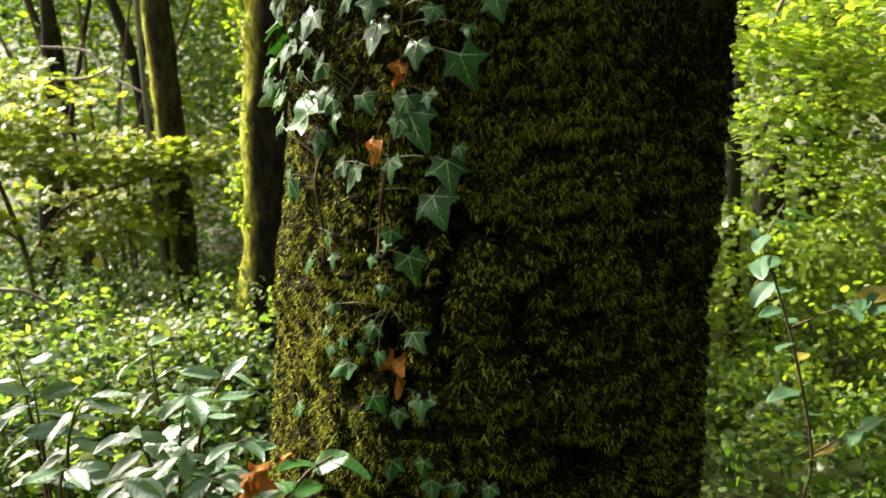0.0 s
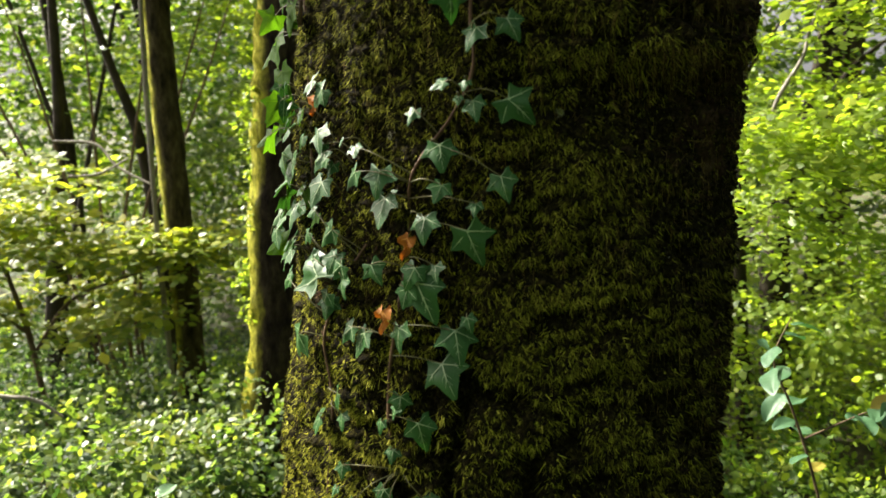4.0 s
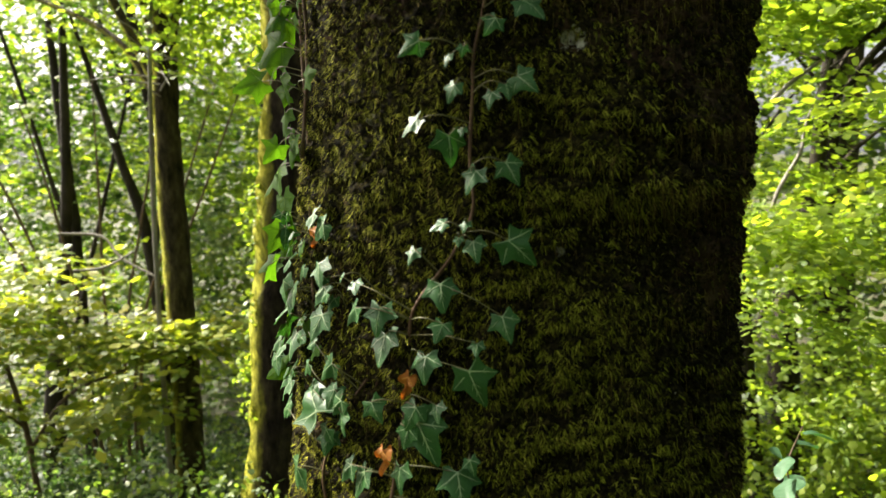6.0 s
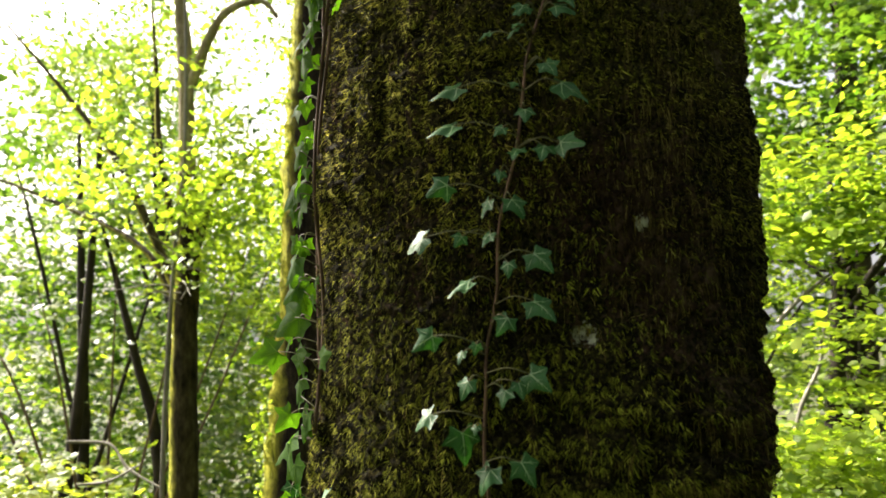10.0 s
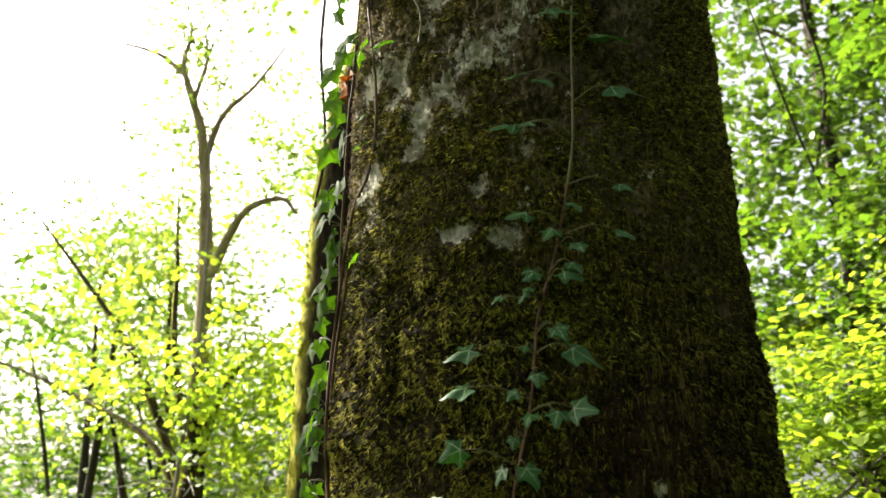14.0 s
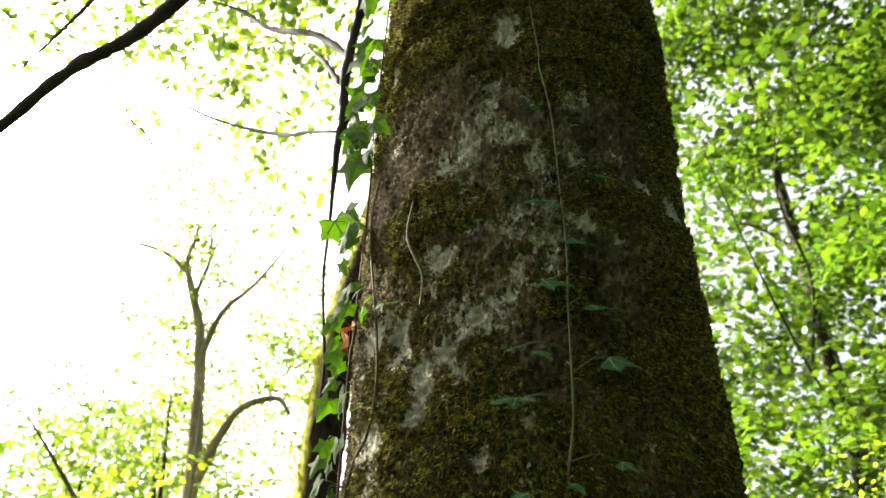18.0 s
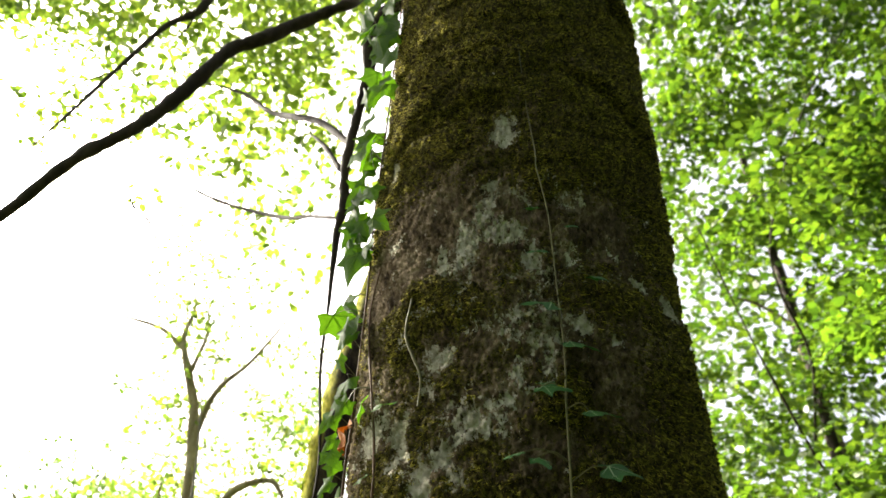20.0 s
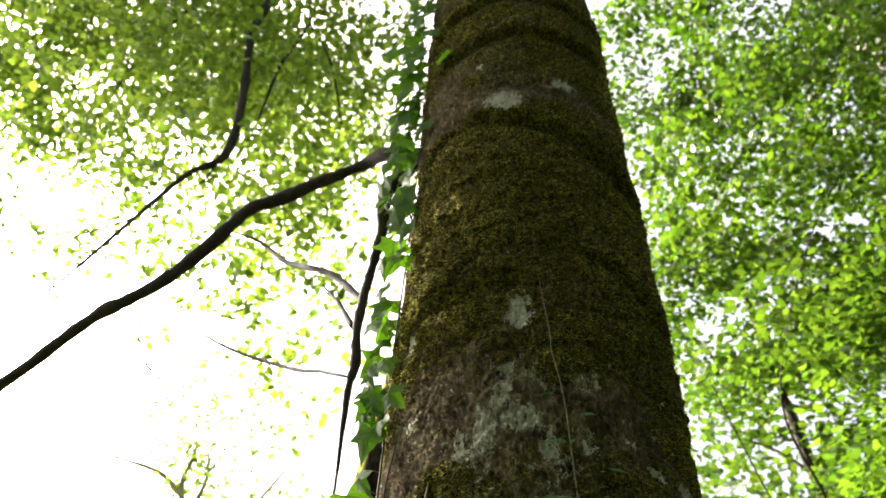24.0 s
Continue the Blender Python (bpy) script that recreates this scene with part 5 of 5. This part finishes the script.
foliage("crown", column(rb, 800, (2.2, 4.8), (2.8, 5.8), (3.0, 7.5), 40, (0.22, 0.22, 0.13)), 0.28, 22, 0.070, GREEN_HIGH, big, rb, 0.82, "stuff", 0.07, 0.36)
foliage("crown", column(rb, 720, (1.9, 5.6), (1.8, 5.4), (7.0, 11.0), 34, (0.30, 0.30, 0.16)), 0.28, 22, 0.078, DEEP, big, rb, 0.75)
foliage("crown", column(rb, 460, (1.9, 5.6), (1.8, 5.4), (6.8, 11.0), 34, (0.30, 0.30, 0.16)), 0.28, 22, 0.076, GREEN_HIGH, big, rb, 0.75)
foliage("crown", column(rb, 420, (1.35, 2.6), (2.3, 3.4), (0.5, 2.6), 40, (0.16, 0.16, 0.03)), 0.22, 30, 0.042, LIME, big, rb, 0.88, "stuff", 0.05, 0.32)
foliage("crown", column(rb, 260, (3.2, 5.2), (2.2, 3.4), (7.2, 9.4), 14, (0.3, 0.3, 0.2)), 0.24, 22, 0.06, GREEN, big, rb, 0.7)

foliage("crown", column(rb, 110, (1.15, 2.2), (2.8, 4.2), (2.2, 3.6), 14, (0.18, 0.18, 0.05)), 0.22, 22, 0.05, GREEN, big, rb, 0.85, "stuff", 0.06, 0.34)

# canopy of the mossy tree, high over the path
rc = np.random.default_rng(95)
foliage("crown", np.vstack([column(rc, 1900, (-5.6, -0.5), (2.2, 4.6), (8.0, 10.5), 52, (0.32, 0.32, 0.2)), column(rc, 420, (-3.0, -0.3), (2.4, 4.2), (6.6, 8.4), 30, (0.36, 0.36, 0.2)),
                            column(rc, 90, (-2.0, -0.4), (2.4, 3.6), (5.0, 6.6), 16, (0.2, 0.2, 0.14))]), 0.22, 20, 0.066, CANOPY, TREE, rc, 0.7)
# unseen leaves added overhead to hold back sky light on the trunk
foliage("crown", column(rc, 150, (0.5, 7.0), (-7.0, 0.4), (7.5, 12.5), 90, (0.9, 0.9, 0.4)), 0.7, 18, 0.2, GREEN, TREE, rc, 0.75)

# ---- undergrowth and distance ----
ru = np.random.default_rng(97)
sapling = empty("beech_sapling", "thin young beech with layered yellow-green leaf sprays", "sapling", at=(-1.86, 4.0, -0.5))
tube("stem", [(-1.84, 4.0, -0.55), (-1.86, 4.0, -0.38), (-1.9, 4.0, 0.22), (-1.97, 4.0, 0.61), (-2.1, 4.0, 1.1)], [0.02, 0.018, 0.015, 0.012, 0.006], TWIG, sapling)
tube("branch", [(-1.89, 4.0, 0.2), (-1.69, 4.0, 0.47), (-1.41, 4.0, 0.59), (-1.03, 4.05, 0.70)], [0.011, 0.01, 0.007, 0.004], TWIG, sapling, 6)
tube("branch", [(-1.9, 4.0, 0.3), (-2.1, 3.95, 0.5), (-2.3, 3.9, 0.6)], [0.01, 0.007, 0.004], TWIG, sapling, 6)
foliage("crown", np.vstack([clumpy(ru, 90, (-1.9, 3.7, 0.72), (-0.95, 4.2, 0.86), 14, (0.14, 0.14, 0.03)), clumpy(ru, 90, (-2.4, 3.8, 0.6), (-1.6, 4.3, 1.2), 14, (0.14, 0.14, 0.04)), clumpy(ru, 50, (-2.3, 3.8, 0.3), (-1.2, 4.3, 0.6), 10, (0.14, 0.14, 0.03))]),
        0.17, 26, 0.056, GOLD, sapling, ru, 0.9, "stuff", 0.05, 0.3)


thicket = empty("hazel_bush", "tall thin bush with layered pale yellow-green leaf sprays", "bush", group="bushes at the clearing", at=(-1.7, 4.6, -0.6))
for k in range(7):
    a = -1.4 + 0.45 * k
    tube("stem", [(-1.7 + 0.03 * k, 4.6, -0.65), (-1.7 + 0.22 * math.sin(a), 4.6 + 0.1 * math.cos(a), 0.5), (-1.7 + 0.65 * math.sin(a), 4.6 + 0.2 * math.cos(a), 1.5), (-1.7 + 1.1 * math.sin(a), 4.6 + 0.3 * math.cos(a), 2.0 + 0.1 * k)], [0.014, 0.011, 0.008, 0.003], TWIG, thicket, 6)
foliage("crown", clumpy(ru, 130, (-1.9, 5.0, 1.3), (-0.6, 5.6, 2.7), 36, (0.17, 0.17, 0.035)), 0.19, 24, 0.055, LIME, thicket, ru, 0.9, "stuff", 0.05, 0.3)
foliage("crown", clumpy(ru, 110, (-2.0, 5.0, 0.9), (-0.6, 5.9, 3.0), 30, (0.18, 0.18, 0.04)), 0.20, 24, 0.05, SOFT, thicket, ru, 0.88, "stuff", 0.05, 0.3)


def herbs(name, label, n, x, y, z, clumps, size, spread, per, leaf, m, seed, flat=0.75):
    rng = np.random.default_rng(seed)
    c = clumpy(rng, n, (x[0], y[0], 0), (x[1], y[1], 1), clumps, (size, size, 0))
    c[:, 2] = ground_height(c[:, 0], c[:, 1]) + z[0] + (z[1] - z[0]) * rng.random(n) ** 1.3
    tagged(foliage(name, c, spread, per, leaf, m, None, rng, flat), label, "undergrowth", kind="stuff")


herbs("undergrowth", "pale silvery-green woodland undergrowth leaves", 1500, (-3.2, -0.2), (2.3, 6.5), (0.05, 0.6), 120, 0.22, 0.15, 30, 0.036, PALE, 201)
herbs("undergrowth", "bright green bramble and herb undergrowth", 500, (-2.2, -0.3), (2.0, 3.6), (0.05, 0.75), 40, 0.2, 0.14, 28, 0.032, SOFT, 202)
herbs("undergrowth", "sun-lit yellow-green undergrowth below the beech", 1100, (0.9, 4.2), (2.2, 6.0), (0.05, 1.0), 90, 0.25, 0.16, 30, 0.036, LIME, 203)
herbs("undergrowth", "green herbs under the hazel shoot", 420, (0.5, 2.4), (1.7, 3.2), (0.02, 0.45), 40, 0.2, 0.13, 24, 0.034, GREEN, 205)
herbs("undergrowth", "low herbs and seedlings covering the woodland floor", 1500, (-5, 5), (-5, 3.5), (0.02, 0.2), 160, 0.4, 0.2, 14, 0.06, GREEN, 206)
herbs("undergrowth", "low green ground plants round the trunk", 500, (-1.6, 1.6), (-1.0, 2.6), (0.02, 0.3), 60, 0.2, 0.12, 18, 0.045, GREEN, 204)


def far_wall(name, label, seed, n, az, dist, low, high, spread, per, leaf, m, flat=0.7):
    rng = np.random.default_rng(seed)
    a = np.radians(rng.uniform(az[0], az[1], n))
    d = rng.uniform(dist[0], dist[1], n)
    x, y = d * np.sin(a), d * np.cos(a)
    top = high * (0.75 + 0.25 * np.sin(3.1 * a * 4 + seed) + 0.12 * rng.standard_normal(n))
    z = low + (np.maximum(top, low + 0.5) - low) * rng.random(n) ** 0.8
    k = rng.integers(0, max(2, n // 14), n)
    jump = rng.standard_normal((n // 14 + 2, 3)) * np.array([0.5, 0.5, 0.5])
    tagged(foliage(name, np.stack([x, y, z], -1) + jump[k], spread, per, leaf, m, None, rng, flat, "stuff", 0.08, 0.4), label, "woods", kind="stuff")


far_wall("far_woods", "distant sun-lit leafy woods at the clearing's edge", 301, 900, (-27, 8), (6.0, 9.5), -1.2, 4.4, 0.34, 22, 0.07, SOFT, 0.88)
far_wall("far_woods", "sun-lit lime-green bushes in the clearing", 309, 500, (-27, 8), (5.5, 8.5), -1.2, 2.4, 0.32, 22, 0.07, LIME, 0.9)
far_wall("far_woods", "distant leafy woods with shade put into their leaf colour", 307, 1700, (-27, 8), (7.5, 11), -1.2, 5.2, 0.34, 20, 0.08, DEEP, 0.85)
far_wall("far_woods", "distant green woods with their shade in the leaf colour", 302, 1300, (-33, 12), (11, 17), -1.2, 6.5, 0.5, 20, 0.13, DEEP)
far_wall("far_woods", "dense green woods behind the beech", 303, 1900, (6, 62), (6.5, 12), -1.2, 9.0, 0.5, 20, 0.12, GREEN_HIGH)
# the next four are added out of view to block and shape sky light
far_wall("far_woods", "unseen low bushes added at the left, low to let sky light in", 308, 500, (235, 282), (5.5, 9), -0.3, 2.6, 0.7, 14, 0.22, GREEN)
far_wall("far_woods", "unseen woods added behind to block sky light", 304, 1600, (125, 235), (4.5, 9), -0.3, 6.0, 0.9, 14, 0.3, GREEN)
far_wall("far_woods", "unseen woods added at the right to block sky light", 306, 1000, (66, 125), (5.5, 9), -0.3, 6.0, 0.7, 14, 0.26, GREEN)
far_wall("far_woods", "unseen low woods added left of the clearing", 305, 500, (-80, -40), (8, 14), -1.0, 4.0, 0.6, 16, 0.16, GREEN)


# ---- near saplings ----
def beech_leaf(seed, teeth=0.02, wide=0.30, pleats=0.02):
    """A ribbed oval leaf: side veins press shallow pleats into the blade."""
    rng = np.random.default_rng(seed)
    bm = bmesh.new()
    n = 28
    bend, fold, twist = rng.uniform(0.05, 0.35), rng.uniform(0.05, 0.3), rng.uniform(-0.15, 0.15)
    rows = []
    for i in range(n + 1):
        y = i / n
        w = wide * 1.75 * (y + 0.004) ** 0.55 * max(0.0, 1 - y) ** 0.72
        row = []
        for s in (-1, -0.6, -0.25, 0, 0.25, 0.6, 1):
            edge = 1 + (teeth * math.cos(i * math.pi / 2) if abs(s) == 1 else 0)
            z = fold * abs(s) * w - bend * y * y + twist * s * w * y * 2 + 0.035 * s * s * math.sin(7 * y + 3 * s + seed) + pleats * math.cos(i * math.pi / 2) * min(1, abs(s) * 2)
            row.append(bm.verts.new((s * w * edge, y + 0.10 * abs(s), z)))
        rows.append(row)
    for a, b in zip(rows, rows[1:]):
        for k in range(6):
            bm.faces.new((a[k], a[k + 1], b[k + 1], b[k]))
    mesh = bpy.data.meshes.new("leaf")
    bm.to_mesh(mesh)
    bm.free()
    mesh.polygons.foreach_set("use_smooth", [True] * len(mesh.polygons))
    return mesh


NEAR_LEAVES = [with_materials(beech_leaf(400 + i, 0.05, 0.29, 0.006), BEECH_NEAR) for i in range(7)]
ROUND_LEAVES = [with_materials(beech_leaf(420 + i, 0.02, 0.42, 0.004), HAZEL) for i in range(4)]
BROAD_LEAVES = [with_materials(beech_leaf(440 + i, 0.03, 0.40, 0.006), SEEDLING) for i in range(3)]
ROUND_YELLOW = [with_materials(beech_leaf(430, 0.02, 0.42, 0.004), YELLOW)]


def near_sapling(name, label, shoots, meshes, size, seed, odd=None):
    """Thin shoots with two rows of leaves held out level."""
    rng = np.random.default_rng(seed)
    s = empty(name, label, "sapling", at=shoots[0][0][0])
    for pts, radii, n in shoots:
        shoot = tube("shoot", pts, radii, TWIG, s, 6, 6)
        line = spline(pts, 12)
        for i in range(n):
            q = 0.3 + 0.7 * (i + 0.6) / n
            p = line[int(q * (len(line) - 1))]
            way = unit(line[min(len(line) - 1, int(q * (len(line) - 1)) + 1)] - line[max(0, int(q * (len(line) - 1)) - 1)])
            a = (i % 2) * np.pi + rng.uniform(-0.6, 0.6) + 0.4
            outw = np.array([math.cos(a), math.sin(a), rng.uniform(-0.1, 0.35)]) + 0.5 * way * np.array([1, 1, 0.3])
            if i == n - 1:
                outw = way + np.array([0.2, 0, 0])
            nor = np.array([0, 0, 1.0]) + 0.28 * rng.standard_normal(3)
            m = meshes
            if odd and rng.random() < 0.16:
                m = odd
            set_leaf("leaf", m[rng.integers(len(m))], shoot, p, nor, unit(outw), size * rng.uniform(0.7, 1.2))
    return s


near_sapling("beech_sapling", "young beech sapling with pale glossy ribbed leaves beside the trunk",
             [([(-0.46, 1.16, -0.02), (-0.455, 1.16, 0.1), (-0.46, 1.16, 0.26)], [0.007, 0.006, 0.005], 0),
              ([(-0.460, 1.160, 0.250), (-0.474, 1.198, 0.718), (-0.485, 1.225, 0.848), (-0.494, 1.250, 0.900)], [0.004, 0.003, 0.002, 0.001], 9),
              ([(-0.460, 1.160, 0.250), (-0.407, 1.143, 0.720), (-0.368, 1.131, 0.850), (-0.333, 1.120, 0.902)], [0.004, 0.003, 0.002, 0.001], 9),
              ([(-0.460, 1.160, 0.250), (-0.428, 1.114, 0.722), (-0.405, 1.081, 0.854), (-0.384, 1.050, 0.906)], [0.004, 0.003, 0.002, 0.001], 9),
              ([(-0.460, 1.160, 0.250), (-0.392, 1.101, 0.672), (-0.343, 1.059, 0.790), (-0.297, 1.020, 0.837)], [0.004, 0.003, 0.002, 0.001], 9),
              ([(-0.460, 1.160, 0.250), (-0.426, 1.084, 0.677), (-0.402, 1.030, 0.795), (-0.379, 0.980, 0.843)], [0.004, 0.003, 0.002, 0.001], 9),
              ([(-0.460, 1.160, 0.250), (-0.462, 1.093, 0.699), (-0.463, 1.045, 0.823), (-0.464, 1.000, 0.873)], [0.004, 0.003, 0.002, 0.001], 9),
              ([(-0.460, 1.160, 0.250), (-0.458, 1.059, 0.676), (-0.457, 0.987, 0.794), (-0.456, 0.920, 0.841)], [0.004, 0.003, 0.002, 0.001], 8),
              ([(-0.460, 1.160, 0.250), (-0.399, 1.059, 0.669), (-0.355, 0.987, 0.785), (-0.315, 0.920, 0.832)], [0.004, 0.003, 0.002, 0.001], 8)], NEAR_LEAVES, 0.060, 501)
near_sapling("beech_sapling", "young beech sapling with pale glossy ribbed leaves in the undergrowth",
             [([(-0.66, 1.16, -0.02), (-0.655, 1.16, 0.1), (-0.66, 1.16, 0.26)], [0.007, 0.006, 0.005], 0),
              ([(-0.660, 1.160, 0.250), (-0.616, 1.135, 0.703), (-0.585, 1.117, 0.829), (-0.555, 1.100, 0.879)], [0.004, 0.003, 0.002, 0.001], 8),
              ([(-0.660, 1.160, 0.250), (-0.657, 1.156, 0.695), (-0.654, 1.153, 0.819), (-0.652, 1.150, 0.868)], [0.004, 0.003, 0.002, 0.001], 8),
              ([(-0.660, 1.160, 0.250), (-0.674, 1.177, 0.715), (-0.685, 1.189, 0.844), (-0.694, 1.200, 0.896)], [0.004, 0.003, 0.002, 0.001], 8),
              ([(-0.660, 1.160, 0.250), (-0.606, 1.072, 0.678), (-0.568, 1.009, 0.797), (-0.532, 0.950, 0.845)], [0.004, 0.003, 0.002, 0.001], 8)], NEAR_LEAVES, 0.064, 502)
near_sapling("sycamore_seedling", "seedling with broad dark green leaves at the trunk's foot",
             [([(-0.30, 0.98, 0.0), (-0.30, 0.97, 0.4), (-0.27, 0.96, 0.7), (-0.215, 0.96, 0.80), (-0.17, 0.96, 0.835)], [0.005, 0.004, 0.003, 0.0015], 9)], BROAD_LEAVES, 0.075, 504)
near_sapling("hazel_sapling", "young hazel shoot with round blue-green and a few yellow leaves",
             [([(1.16, 1.75, -0.1), (1.15, 1.75, 0.11), (1.15, 1.75, 0.26), (1.06, 1.75, 0.55), (0.98, 1.75, 0.75), (0.92, 1.75, 0.88), (0.95, 1.74, 1.0)], [0.006, 0.005, 0.004, 0.003, 0.0015], 16),
              ([(1.15, 1.75, 0.25), (1.25, 1.75, 0.31), (1.38, 1.75, 0.37), (1.55, 1.75, 0.45)], [0.004, 0.003, 0.0015], 8),
              ([(1.02, 1.75, 0.65), (1.2, 1.75, 0.72), (1.35, 1.75, 0.76)], [0.003, 0.002, 0.001], 8)], ROUND_LEAVES, 0.085, 503, ROUND_YELLOW)
for i, (x, y, z, s) in enumerate(((-0.285, 0.95, 0.82, 0.052), (-0.24, 0.95, 0.84, 0.032), (-0.30, 0.93, 0.805, 0.042))):
    dead_leaf((x, y, z), (0.2, -0.5, 0.8), (0.7, -0.4 + 0.3 * i, -0.1), s, 120 + i)


# ---- dead sticks and twigs ----
def stick(label, points, radii, m=BARK_GREY):
    v, fc = tube_arrays(spline(points, 5), radii, 6, 0.05, np.random.default_rng(len(label)))
    tagged(finish("dead_stick", arrays_mesh("dead_stick", v, fc), m), label, "branch", group="dead sticks")


stick("pale bare dead stick caught in the beech leaves", [(1.46, 2.9, 1.84), (1.50, 2.9, 1.88), (1.58, 2.9, 1.95), (1.75, 2.95, 2.05)], [0.008, 0.009, 0.009, 0.005])
stick("pale bare dead stick hanging in the beech leaves", [(1.50, 2.9, 1.42), (1.54, 2.9, 1.53), (1.62, 2.9, 1.67), (1.67, 2.95, 1.78), (1.8, 3.0, 2.06)], [0.007, 0.009, 0.008, 0.006, 0.004])
stick("pale dead stick in the undergrowth", [(-1.7, 2.7, 0.56), (-1.4, 2.6, 0.54), (-1.29, 2.6, 0.52), (-1.2, 2.6, 0.45)], [0.008, 0.009, 0.008, 0.004])
stick("grey dead branch across the clearing", [(-1.75, 4.2, 1.30), (-1.53, 4.2, 1.28), (-1.40, 4.1, 1.17), (-1.2, 4.0, 1.08)], [0.008, 0.009, 0.008, 0.005])
stick("grey dead branch across the clearing", [(-1.5, 3.7, 1.17), (-1.36, 3.7, 1.18), (-1.22, 3.7, 1.25)], [0.006, 0.007, 0.004])
stick("slender pale sapling stem beside the mossy tree", [(-1.17, 3.92, -0.6), (-1.18, 3.92, 1.0), (-1.15, 3.92, 2.1), (-1.10, 3.92, 2.75), (-1.12, 3.95, 3.6), (-1.2, 4.0, 4.3)], [0.016, 0.014, 0.012, 0.011, 0.008, 0.004])
rw = np.random.default_rng(88)
for k in range(9):
    a, e = rw.uniform(-2.9, -0.2), rw.uniform(-0.5, 0.7)
    d = np.array([math.cos(a), math.sin(a) * 0.8, e])
    p0 = np.array([-1.13, 4.02, 2.0 + 0.03 * k])
    stick("thin grey dead twigs sprouting from the mossy trunk", [tuple(p0), tuple(p0 + d * 0.14 + np.array([0, 0, 0.02])), tuple(p0 + d * rw.uniform(0.25, 0.4))], [0.005, 0.004, 0.002])
